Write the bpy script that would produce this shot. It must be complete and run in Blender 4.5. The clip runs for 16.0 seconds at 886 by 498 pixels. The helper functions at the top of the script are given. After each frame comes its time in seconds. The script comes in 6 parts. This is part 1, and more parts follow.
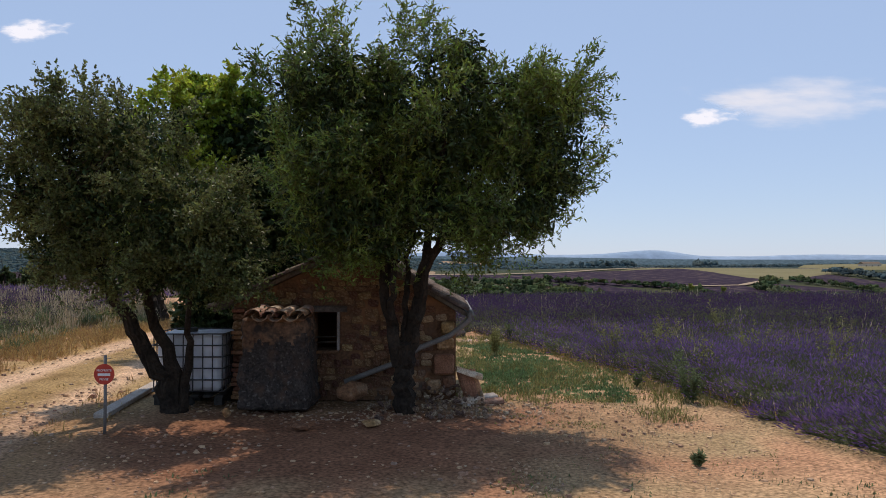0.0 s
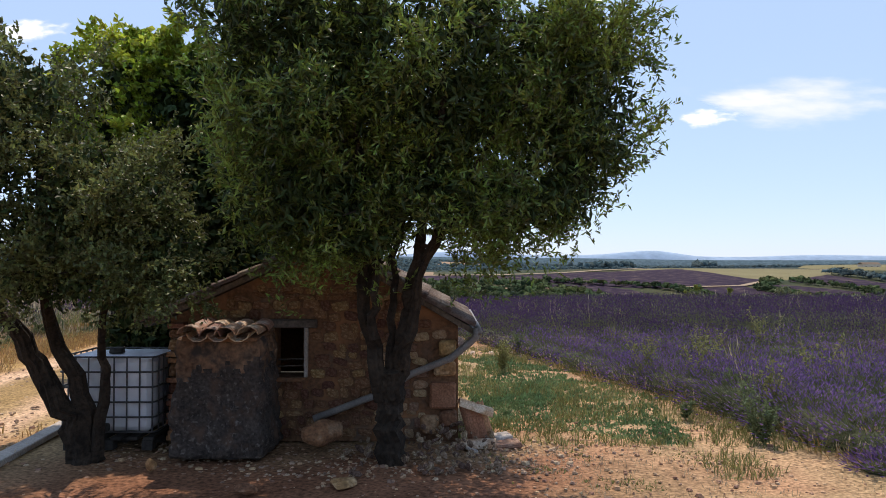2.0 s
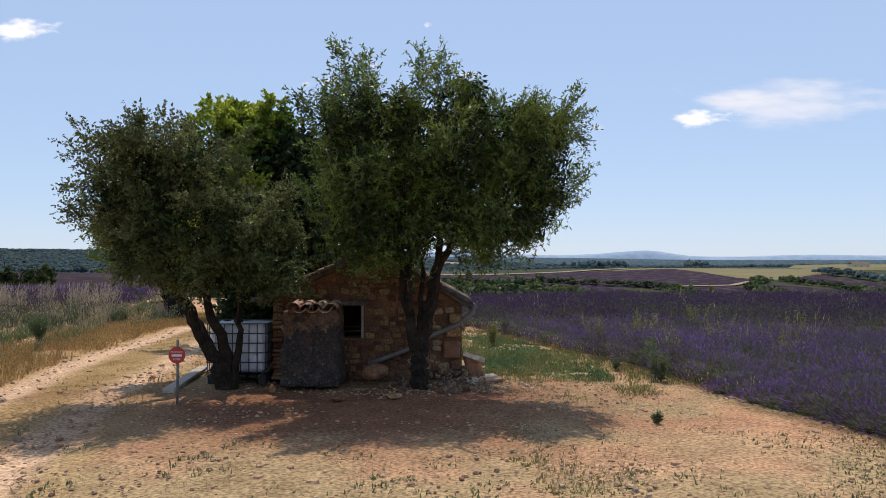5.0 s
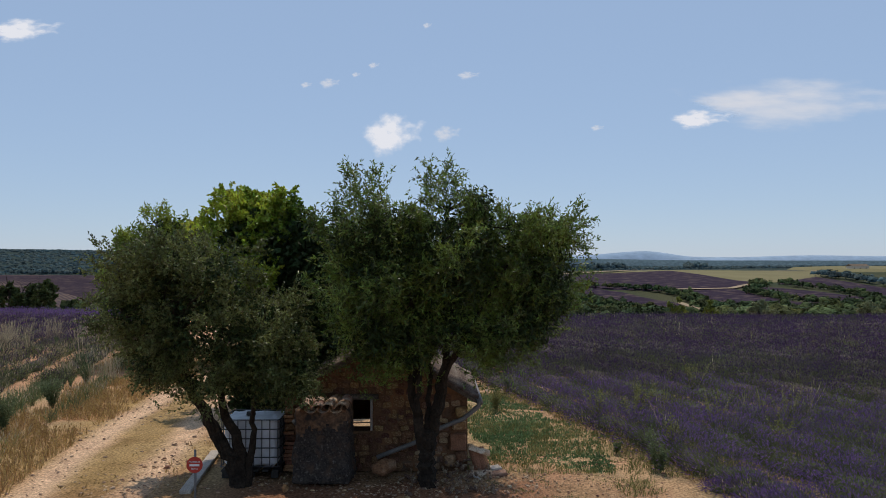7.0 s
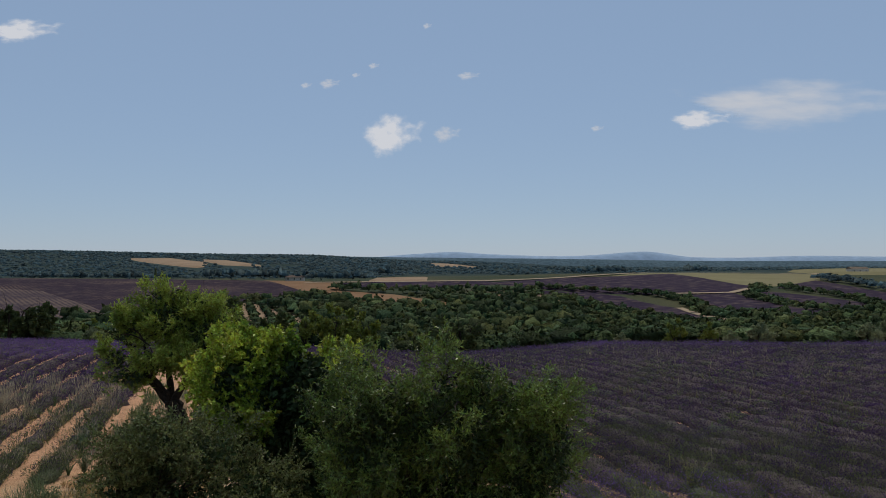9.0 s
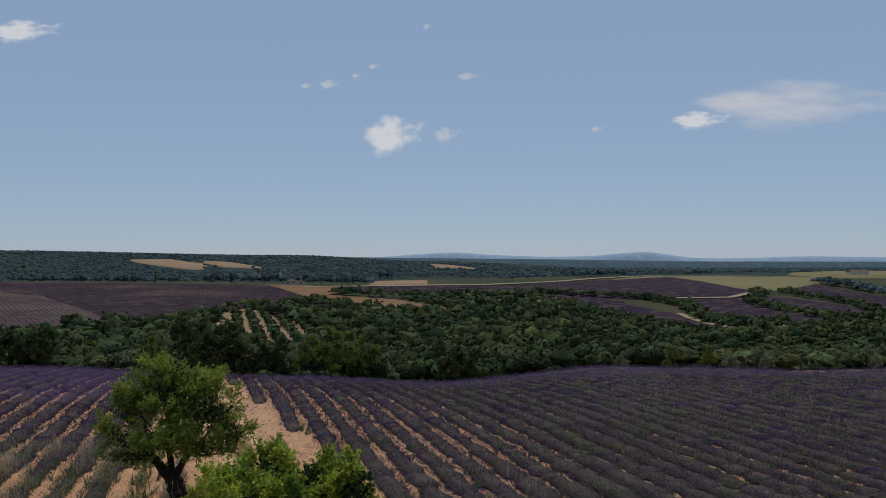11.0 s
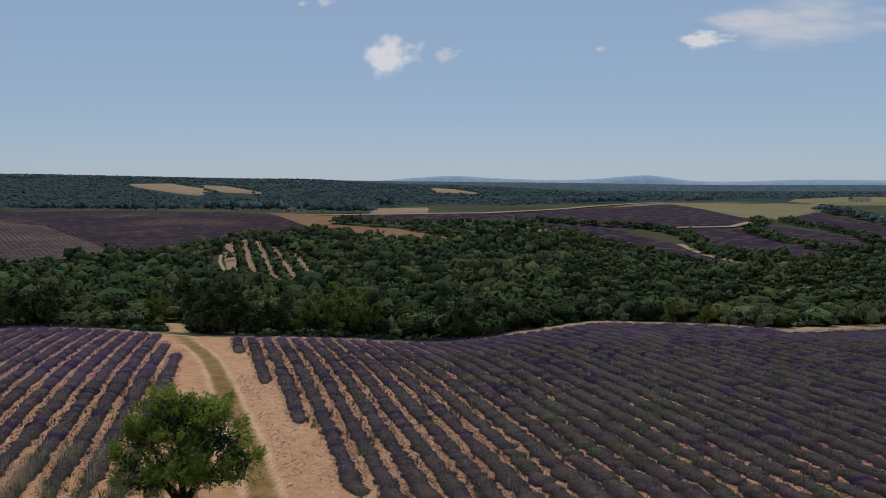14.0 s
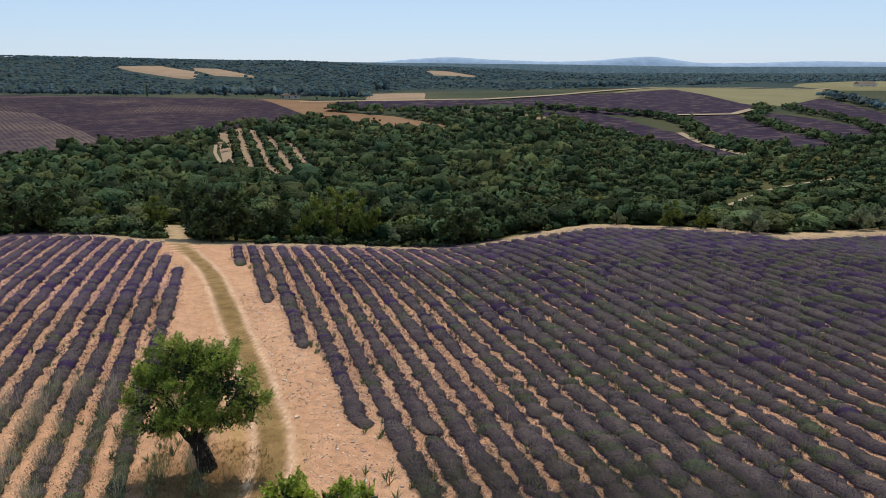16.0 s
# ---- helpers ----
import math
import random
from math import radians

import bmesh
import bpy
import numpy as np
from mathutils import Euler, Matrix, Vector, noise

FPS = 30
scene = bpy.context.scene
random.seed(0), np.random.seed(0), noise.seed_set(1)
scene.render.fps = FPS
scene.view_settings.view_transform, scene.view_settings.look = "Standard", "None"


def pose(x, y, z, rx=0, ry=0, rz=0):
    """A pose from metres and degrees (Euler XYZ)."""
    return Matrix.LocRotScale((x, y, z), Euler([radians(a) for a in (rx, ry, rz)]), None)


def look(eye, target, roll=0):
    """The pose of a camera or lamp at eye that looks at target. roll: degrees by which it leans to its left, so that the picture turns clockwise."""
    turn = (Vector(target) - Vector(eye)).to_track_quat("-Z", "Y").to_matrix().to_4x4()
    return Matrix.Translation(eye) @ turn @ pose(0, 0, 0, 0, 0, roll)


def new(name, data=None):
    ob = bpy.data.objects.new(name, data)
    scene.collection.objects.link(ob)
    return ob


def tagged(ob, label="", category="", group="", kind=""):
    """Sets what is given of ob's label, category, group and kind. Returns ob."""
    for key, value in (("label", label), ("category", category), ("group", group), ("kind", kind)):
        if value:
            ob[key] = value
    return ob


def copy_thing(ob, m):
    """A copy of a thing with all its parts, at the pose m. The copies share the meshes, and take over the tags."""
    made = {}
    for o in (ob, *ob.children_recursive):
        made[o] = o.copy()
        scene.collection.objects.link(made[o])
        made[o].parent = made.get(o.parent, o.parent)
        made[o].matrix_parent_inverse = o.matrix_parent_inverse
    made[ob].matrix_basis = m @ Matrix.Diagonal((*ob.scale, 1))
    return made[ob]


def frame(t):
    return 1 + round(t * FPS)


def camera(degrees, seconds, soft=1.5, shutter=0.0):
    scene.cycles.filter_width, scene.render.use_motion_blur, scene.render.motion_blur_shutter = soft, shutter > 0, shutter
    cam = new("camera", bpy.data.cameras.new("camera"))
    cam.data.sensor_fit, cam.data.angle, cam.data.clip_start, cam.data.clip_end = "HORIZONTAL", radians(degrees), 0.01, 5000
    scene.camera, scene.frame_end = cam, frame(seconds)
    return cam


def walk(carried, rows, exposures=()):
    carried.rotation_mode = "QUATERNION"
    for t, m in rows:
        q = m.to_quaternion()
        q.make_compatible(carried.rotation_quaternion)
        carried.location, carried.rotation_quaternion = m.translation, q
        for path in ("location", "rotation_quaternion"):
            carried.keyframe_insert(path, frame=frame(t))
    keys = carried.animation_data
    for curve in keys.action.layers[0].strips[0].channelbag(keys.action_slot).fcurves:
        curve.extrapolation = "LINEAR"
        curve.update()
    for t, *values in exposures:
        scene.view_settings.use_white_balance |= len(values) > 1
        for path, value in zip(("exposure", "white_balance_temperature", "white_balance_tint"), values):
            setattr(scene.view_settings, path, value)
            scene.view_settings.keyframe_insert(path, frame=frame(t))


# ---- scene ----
cam = camera(62.0, 16.0, soft=0.9)
# seconds, x, y, z, yaw, pitch
PATH = [
    (0.0, -0.0, -0.0, 2.5, 0.0, 1.01),
    (0.5, 0.002, 1.141, 2.529, -0.02, 1.01),
    (1.0, -0.001, 2.172, 2.544, -0.061, 1.185),
    (1.5, 0.002, 2.778, 2.528, -0.081, 1.185),
    (2.0, 0.0, 2.898, 2.502, -0.111, 1.054),
    (2.5, -0.032, 2.571, 2.492, -0.202, 1.185),
    (3.0, -0.089, 1.658, 2.489, -0.292, 1.053),
    (3.5, -0.151, 0.492, 2.484, -0.373, 1.009),
    (4.0, -0.223, -0.695, 2.477, -0.524, 1.009),
    (5.25, -0.34, -2.58, 2.56, -0.59, 1.04),
    (6.5, -0.459, -2.919, 3.682, -0.645, 1.052),
    (7.0, -0.473, -2.86, 4.516, -0.645, 1.052),
    (7.5, -0.496, -2.821, 5.331, -0.645, 1.052),
    (8.0, -0.509, -2.804, 6.138, -0.645, 1.052),
    (8.5, -0.477, -2.824, 6.949, -0.645, 1.052),
    (9.0, -0.412, -2.89, 7.75, -0.645, 1.052),
    (11.5, -0.361, -3.169, 12.067, -0.645, 1.052),
    (12.0, -0.37, -3.186, 12.874, -0.645, 1.096),
    (12.5, -0.387, -3.134, 13.726, -0.646, 1.096),
    (13.0, -0.413, -3.089, 14.587, -0.641, -0.484),
    (13.5, -0.443, -2.957, 15.418, -0.612, -2.721),
    (14.0, -0.479, -2.869, 16.233, -0.577, -4.948),
    (14.5, -0.538, -2.753, 17.038, -0.585, -7.202),
    (15.0, -0.593, -2.589, 17.804, -0.639, -9.475),
    (15.5, -0.631, -2.4, 18.528, -0.715, -11.697),
    (16.0, -0.675, -2.264, 19.247, -0.808, -13.903),
]
EXPOSURES = [(0.0, 0.06, 6650, 16), (1.0, 0.33, 6650, 16), (2.0, 0.48, 6650, 16), (3.0, 0.45, 6650, 16), (4.2, 0.33, 6650, 15), (6.3, -0.02, 6600, 13), (8.0, -0.38, 6500, 10), (9.2, -0.51, 6500, 10), (12.5, -0.56, 6500, 10), (13.5, -0.53, 6500, 10), (14.5, -0.36, 6500, 10), (15.3, -0.04, 6500, 10), (16.0, 0.18, 6500, 10)]
walk(cam, [(t, pose(x, y, z, 90 + pitch, 0, yaw)) for t, x, y, z, yaw, pitch in PATH], EXPOSURES)

# ---- daylight ----
SUN_HEIGHT, SUN_TURN = 63.0, 4.0      # degrees above the horizon; degrees to the right of straight ahead
world = bpy.data.worlds.new("sky")
scene.world = world
world.use_nodes = True
wn, wl = world.node_tree.nodes, world.node_tree.links
sky = wn.new("ShaderNodeTexSky")
sky.sky_type, sky.sun_disc = "NISHITA", False
sky.sun_elevation, sky.sun_rotation = radians(SUN_HEIGHT), radians(SUN_TURN)
sky.altitude, sky.air_density, sky.dust_density, sky.ozone_density = 800, 1.0, 0.3, 1.0
wn["Background"].inputs["Strength"].default_value = 0.1
haze = wn.new("ShaderNodeMix")                       # thin summer haze whitens the clear sky
haze.data_type = "RGBA"
haze.inputs["Factor"].default_value = 0.66
haze.inputs["B"].default_value = (4.05, 5.65, 8.1, 1)
wl.new(sky.outputs["Color"], haze.inputs["A"]), wl.new(haze.outputs["Result"], wn["Background"].inputs["Color"])
sun_data = bpy.data.lights.new("sun", "SUN")
sun_data.energy, sun_data.angle, sun_data.color = 3.0, radians(0.53), (1.0, 0.905, 0.775)
sun = new("sun", sun_data)
sun_way = Vector((math.sin(radians(SUN_TURN)) * math.cos(radians(SUN_HEIGHT)), math.cos(radians(SUN_TURN)) * math.cos(radians(SUN_HEIGHT)), math.sin(radians(SUN_HEIGHT))))
sun.matrix_world = look(sun_way * 60, (0, 0, 0))

# ---- materials ----
def surface(name, colours, scale=3.0, rough=0.9, bump=0.3, bump_scale=40.0, vary=0.0, island=False, metal=0.0, fine=0.35, glow_through=0.0, attribute="", distance=0.02, specular=0.3):
    """A procedural surface: colours mottled by coarse noise, broken by fine noise, with a fine relief."""
    m = bpy.data.materials.new(name)
    m.use_nodes = True
    n, l = m.node_tree.nodes, m.node_tree.links
    b = n["Principled BSDF"]
    b.inputs["Roughness"].default_value, b.inputs["Metallic"].default_value = rough, metal
    b.inputs["Specular IOR Level"].default_value = specular
    place = n.new("ShaderNodeTexCoord").outputs["Object"]
    coarse, grain = n.new("ShaderNodeTexNoise"), n.new("ShaderNodeTexNoise")
    coarse.inputs["Scale"].default_value, coarse.inputs["Detail"].default_value = scale, 6
    grain.inputs["Scale"].default_value, grain.inputs["Detail"].default_value = bump_scale, 5
    l.new(place, coarse.inputs["Vector"]), l.new(place, grain.inputs["Vector"])
    ramp = n.new("ShaderNodeValToRGB")
    while len(ramp.color_ramp.elements) < len(colours):
        ramp.color_ramp.elements.new(0.5)
    for i, c in enumerate(colours):
        ramp.color_ramp.elements[i].position = 0.5 if len(colours) == 1 else 0.3 + 0.4 * i / (len(colours) - 1)
        ramp.color_ramp.elements[i].color = (*c, 1)
    l.new(coarse.outputs["Fac"], ramp.inputs["Fac"])
    colour = ramp.outputs["Color"]
    if attribute:
        a = n.new("ShaderNodeAttribute")
        a.attribute_name = attribute
        mul = n.new("ShaderNodeMix")
        mul.data_type, mul.blend_type = "RGBA", "MULTIPLY"
        mul.inputs["Factor"].default_value = 1.0
        l.new(colour, mul.inputs["A"]), l.new(a.outputs["Color"], mul.inputs["B"])
        colour = mul.outputs["Result"]
    value = n.new("ShaderNodeMapRange")
    value.inputs["From Min"].default_value, value.inputs["From Max"].default_value = 0.3, 0.7
    value.inputs["To Min"].default_value, value.inputs["To Max"].default_value = 1 - fine, 1 + fine
    l.new(grain.outputs["Fac"], value.inputs["Value"])
    hsv = n.new("ShaderNodeHueSaturation")
    l.new(colour, hsv.inputs["Color"])
    level = value.outputs["Result"]
    if vary:
        chance = n.new("ShaderNodeNewGeometry").outputs["Random Per Island"] if island else n.new("ShaderNodeObjectInfo").outputs["Random"]
        spread = n.new("ShaderNodeMapRange")
        spread.inputs["To Min"].default_value, spread.inputs["To Max"].default_value = 1 - vary, 1 + vary
        times = n.new("ShaderNodeMath")
        times.operation = "MULTIPLY"
        l.new(chance, spread.inputs["Value"])
        l.new(spread.outputs["Result"], times.inputs[0]), l.new(level, times.inputs[1])
        level = times.outputs["Value"]
        turn = n.new("ShaderNodeMapRange")
        turn.inputs["To Min"].default_value, turn.inputs["To Max"].default_value = 0.5 - 0.05 * vary, 0.5 + 0.05 * vary
        l.new(chance, turn.inputs["Value"]), l.new(turn.outputs["Result"], hsv.inputs["Hue"])
    l.new(level, hsv.inputs["Value"])
    l.new(hsv.outputs["Color"], b.inputs["Base Color"])
    if bump:
        relief = n.new("ShaderNodeBump")
        relief.inputs["Strength"].default_value, relief.inputs["Distance"].default_value = bump, distance
        l.new(grain.outputs["Fac"], relief.inputs["Height"]), l.new(relief.outputs["Normal"], b.inputs["Normal"])
    if glow_through:
        thin = n.new("ShaderNodeBsdfTranslucent")
        mix = n.new("ShaderNodeMixShader")
        mix.inputs["Fac"].default_value = glow_through
        l.new(hsv.outputs["Color"], thin.inputs["Color"])
        l.new(b.outputs["BSDF"], mix.inputs[1]), l.new(thin.outputs["BSDF"], mix.inputs[2])
        l.new(mix.outputs["Shader"], n["Material Output"].inputs["Surface"])
    return m


M_ground = surface("ground_cover", [(0.80, 0.75, 0.70), (1.0, 0.98, 0.93), (1.15, 1.11, 1.04)], 1.7, 0.95, 0.45, 20.0, fine=0.55, attribute="cover", distance=0.02, specular=0.08)
M_stem = surface("lavender_stem", [(0.070, 0.088, 0.036), (0.118, 0.130, 0.056)], 0.6, 0.8, 0, 30, 0.3, True, glow_through=0.2)
M_flower = surface("lavender_flower", [(0.050, 0.030, 0.072), (0.077, 0.047, 0.108)], 0.25, 0.85, 0, 20, 0.3, True, glow_through=0.42, specular=0.1)
# greens turned bluer: the valley's haze is put into the leaf colour
M_wood_leaf = surface("hazed_oak_foliage", [(0.032, 0.054, 0.024), (0.056, 0.082, 0.032), (0.104, 0.120, 0.044)], 0.03, 0.75, 1.0, 2.4, fine=0.55, attribute="tint", distance=0.7, glow_through=0.12, specular=0.05)
# blue haze of the distance is mixed into this foliage colour
M_far_leaf = surface("hazed_distant_foliage", [(0.042, 0.067, 0.072), (0.060, 0.088, 0.092)], 0.004, 0.9, 0.8, 0.16, fine=0.5, attribute="tint", distance=3.0, specular=0.04)
M_almond_leaf = surface("almond_leaf", [(0.062, 0.100, 0.020), (0.205, 0.258, 0.045)], 0.9, 0.38, 0, 20, 0.65, True, glow_through=0.38, specular=0.6)
M_grey_leaf = surface("grey_green_leaf", [(0.064, 0.086, 0.028), (0.192, 0.203, 0.068)], 0.9, 0.46, 0, 20, 0.6, True, glow_through=0.40, specular=0.38)
# dark leaf copy: the shade inside the crowns is put into its colour
M_shade_leaf = surface("crown_shade_leaf", [(0.024, 0.040, 0.012), (0.046, 0.070, 0.022)], 0.9, 0.6, 0, 20, 0.4, True, glow_through=0.12, specular=0.2)
M_bright_leaf = surface("bright_vine_leaf", [(0.070, 0.130, 0.018), (0.250, 0.325, 0.036), (0.56, 0.57, 0.07)], 0.8, 0.46, 0, 20, 0.45, True, glow_through=0.38, specular=0.35)
M_sapling_leaf = surface("young_almond_leaf", [(0.120, 0.180, 0.029), (0.345, 0.400, 0.066)], 0.9, 0.46, 0, 20, 0.5, True, glow_through=0.42, specular=0.35)
M_ash_leaf = surface("edge_ash_leaf", [(0.105, 0.140, 0.026), (0.250, 0.265, 0.045)], 0.35, 0.6, 0, 8, 0.35, True, glow_through=0.25)
M_bark = surface("rough_bark", [(0.013, 0.009, 0.006), (0.042, 0.030, 0.020)], 5.0, 0.95, 1.0, 22.0, fine=0.5, distance=0.04)
M_lavender_far = surface("far_lavender_sheet", [(0.025, 0.016, 0.029), (0.033, 0.022, 0.037), (0.100, 0.072, 0.064)], 0.13, 0.95, 0.6, 0.8, fine=0.35, distance=0.3, specular=0.04)
M_brown_field = surface("ploughed_field", [(0.185, 0.105, 0.056), (0.235, 0.142, 0.080)], 0.03, 0.95, 0.5, 0.9, fine=0.2, distance=0.2, specular=0.04)
M_straw_field = surface("stubble_field", [(0.25, 0.172, 0.108), (0.31, 0.222, 0.142)], 0.03, 0.95, 0.4, 0.8, fine=0.15, distance=0.2, specular=0.04)
M_green_field = surface("dry_meadow", [(0.175, 0.155, 0.080), (0.215, 0.19, 0.10)], 0.02, 0.95, 0.4, 0.8, fine=0.15, distance=0.2, specular=0.04)
M_track = surface("pale_track", [(0.26, 0.19, 0.115), (0.34, 0.255, 0.16)], 0.3, 0.95, 0.5, 6.0, fine=0.25)
# both ridge colours carry the blue haze of distance
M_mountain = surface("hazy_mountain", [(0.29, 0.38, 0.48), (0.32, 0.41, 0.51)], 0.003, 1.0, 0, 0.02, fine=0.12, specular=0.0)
M_far_ridge = surface("hazed_wooded_ridge", [(0.075, 0.112, 0.130), (0.095, 0.135, 0.152)], 0.01, 1.0, 0, 0.05, fine=0.25, specular=0.0)
M_stone = surface("rubble_stone", [(0.135, 0.062, 0.030), (0.215, 0.108, 0.053), (0.34, 0.220, 0.135)], 5.0, 0.92, 1.0, 26.0, 0.5, fine=0.4)
M_mortar = surface("earth_mortar", [(0.110, 0.055, 0.028), (0.165, 0.088, 0.047)], 2.5, 0.95, 0.9, 20.0, fine=0.4)

M_flower_full = surface("full_bloom_flower", [(0.112, 0.070, 0.178), (0.172, 0.108, 0.262)], 0.25, 0.85, 0, 20, 0.3, True, glow_through=0.42, specular=0.08)
M_dome = surface("lavender_foliage", [(0.063, 0.047, 0.045), (0.098, 0.073, 0.063)], 0.8, 0.9, 1.0, 13, 0.12, True, fine=0.6, distance=0.09)
M_green_dome = surface("weedy_foliage", [(0.044, 0.052, 0.026), (0.078, 0.082, 0.036)], 0.8, 0.9, 1.0, 13, 0.3, True, fine=0.6, distance=0.09)
M_dry_grass = surface("dry_golden_grass", [(0.32, 0.205, 0.080), (0.45, 0.305, 0.130)], 0.7, 0.8, 0, 20, 0.3, True, glow_through=0.3)
M_pale_grass = surface("pale_feathery_grass", [(0.36, 0.29, 0.18), (0.48, 0.40, 0.27)], 0.7, 0.8, 0, 20, 0.25, True, glow_through=0.3)
M_green_grass = surface("green_clover", [(0.105, 0.175, 0.075), (0.195, 0.275, 0.120)], 1.1, 0.8, 0, 20, 0.35, True, glow_through=0.3, specular=0.15)
M_weed = surface("green_weed", [(0.110, 0.150, 0.065), (0.185, 0.215, 0.10)], 1.1, 0.7, 0, 20, 0.35, True, glow_through=0.3)
M_lane_grass = surface("bleached_lane_grass", [(0.22, 0.145, 0.052), (0.36, 0.25, 0.10)], 0.7, 0.8, 0, 20, 0.3, True, glow_through=0.3)
M_pebble = surface("limestone_pebble", [(0.27, 0.175, 0.11), (0.40, 0.29, 0.20)], 0.7, 0.9, 0.4, 30, 0.35, True)
M_field_stone = surface("pale_field_stone", [(0.34, 0.235, 0.165), (0.60, 0.46, 0.36)], 0.7, 0.9, 0.4, 30, 0.45, True)
M_plaster = surface("dark_weathered_render", [(0.105, 0.058, 0.034), (0.150, 0.086, 0.050), (0.20, 0.120, 0.072)], 2.6, 0.95, 1.0, 16.0, fine=0.5)
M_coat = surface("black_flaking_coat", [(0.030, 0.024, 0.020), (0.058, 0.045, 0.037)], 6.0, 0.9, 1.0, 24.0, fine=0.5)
M_pale_stone = surface("pale_corner_stone", [(0.21, 0.118, 0.067), (0.31, 0.190, 0.118), (0.42, 0.300, 0.205)], 5.0, 0.92, 1.0, 26.0, 0.5, fine=0.4)
# darker copy of the clay tile: the roof's shade is put into its colour
M_tile = surface("shaded_terracotta_tile", [(0.070, 0.042, 0.030), (0.115, 0.074, 0.052), (0.19, 0.145, 0.11)], 5.0, 0.85, 0.5, 40.0, 0.35, fine=0.3)
M_cap_tile = surface("sunlit_clay_tile", [(0.26, 0.120, 0.066), (0.36, 0.215, 0.14), (0.46, 0.37, 0.29)], 5.0, 0.85, 0.5, 40.0, 0.4, fine=0.3)
M_verge_grass = surface("yellow_green_grass", [(0.175, 0.185, 0.060), (0.30, 0.275, 0.110)], 0.9, 0.8, 0, 20, 0.35, True, glow_through=0.3)
M_clod = surface("dry_soil_clod", [(0.29, 0.165, 0.098), (0.42, 0.26, 0.16)], 0.7, 0.95, 0.4, 30, 0.35, True)
M_brick = surface("red_brick", [(0.22, 0.100, 0.052), (0.32, 0.160, 0.090)], 6.0, 0.9, 0.5, 45.0, 0.3)
M_bottle = surface("white_plastic", [(0.66, 0.67, 0.70), (0.74, 0.75, 0.77)], 2.0, 0.45, 0.15, 8.0, fine=0.06)
M_steel = surface("galvanised_steel", [(0.070, 0.070, 0.072), (0.115, 0.115, 0.12)], 8.0, 0.5, 0.1, 60.0, metal=0.5, fine=0.2)
M_pipe = surface("grey_zinc_pipe", [(0.150, 0.138, 0.128), (0.22, 0.205, 0.19)], 4.0, 0.6, 0.2, 40.0, fine=0.2)
M_concrete = surface("pale_concrete", [(0.36, 0.31, 0.265), (0.48, 0.43, 0.375)], 4.0, 0.9, 0.5, 40.0, fine=0.25)
M_timber = surface("weathered_timber", [(0.070, 0.055, 0.042), (0.14, 0.112, 0.088)], 4.0, 0.85, 0.6, 30.0, 0.25, fine=0.4)
M_red = surface("red_sign_enamel", [(0.46, 0.045, 0.030), (0.52, 0.060, 0.038)], 8.0, 0.4, 0.05, 60.0, fine=0.1)
M_white = surface("white_sign_paint", [(0.72, 0.68, 0.66), (0.78, 0.75, 0.73)], 20.0, 0.5, 0.0, 80.0, fine=0.08)
M_house = surface("far_house_wall", [(0.52, 0.44, 0.35), (0.60, 0.52, 0.43)], 0.3, 0.9, 0.2, 3.0, fine=0.15)
M_dark = surface("dark_opening", [(0.03, 0.028, 0.025), (0.05, 0.045, 0.04)], 3.0, 0.95, 0.2, 20.0)

M_oak_leaf = surface("dark_oak_leaf", [(0.040, 0.060, 0.019), (0.098, 0.118, 0.036)], 0.5, 0.6, 0, 8, 0.35, True, glow_through=0.25)
M_pale_bush = surface("pale_bush_leaf", [(0.165, 0.190, 0.095), (0.340, 0.355, 0.190)], 0.5, 0.6, 0, 8, 0.4, True, glow_through=0.3)
M_fig_leaf = surface("fig_leaf", [(0.120, 0.190, 0.026), (0.31, 0.37, 0.050), (0.54, 0.54, 0.085)], 0.7, 0.46, 0, 20, 0.45, True, glow_through=0.45, specular=0.35)
M_jamb = surface("weathered_jamb", [(0.22, 0.19, 0.165), (0.32, 0.28, 0.245)], 6.0, 0.9, 0.4, 40.0, fine=0.25)
M_rubble = surface("broken_stone", [(0.135, 0.080, 0.050), (0.225, 0.150, 0.100), (0.37, 0.285, 0.215)], 4.0, 0.92, 0.8, 30.0, 0.45, fine=0.4)


def stained(m, colour, scale, low, high, detail=6.0):
    """Spreads blotches of another colour over a surface, where a noise is high."""
    n, l = m.node_tree.nodes, m.node_tree.links
    b = n["Principled BSDF"]
    old = b.inputs["Base Color"].links[0].from_socket
    place, patch, edge, mix = n.new("ShaderNodeTexCoord"), n.new("ShaderNodeTexNoise"), n.new("ShaderNodeMapRange"), n.new("ShaderNodeMix")
    patch.inputs["Scale"].default_value, patch.inputs["Detail"].default_value = scale, detail
    edge.inputs["From Min"].default_value, edge.inputs["From Max"].default_value = low, high
    mix.data_type = "RGBA"
    mix.inputs["B"].default_value = (*colour, 1)
    l.new(place.outputs["Object"], patch.inputs["Vector"]), l.new(patch.outputs["Fac"], edge.inputs["Value"])
    l.new(edge.outputs["Result"], mix.inputs["Factor"]), l.new(old, mix.inputs["A"]), l.new(mix.outputs["Result"], b.inputs["Base Color"])
    return m


stained(M_plaster, (0.040, 0.032, 0.027), 5.0, 0.46, 0.62, 12.0)
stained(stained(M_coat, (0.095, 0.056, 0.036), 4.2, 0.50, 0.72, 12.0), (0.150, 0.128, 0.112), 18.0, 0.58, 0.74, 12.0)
stained(M_mortar, (0.27, 0.130, 0.060), 1.6, 0.50, 0.66)
stained(M_mortar, (0.115, 0.085, 0.065), 2.3, 0.58, 0.72)


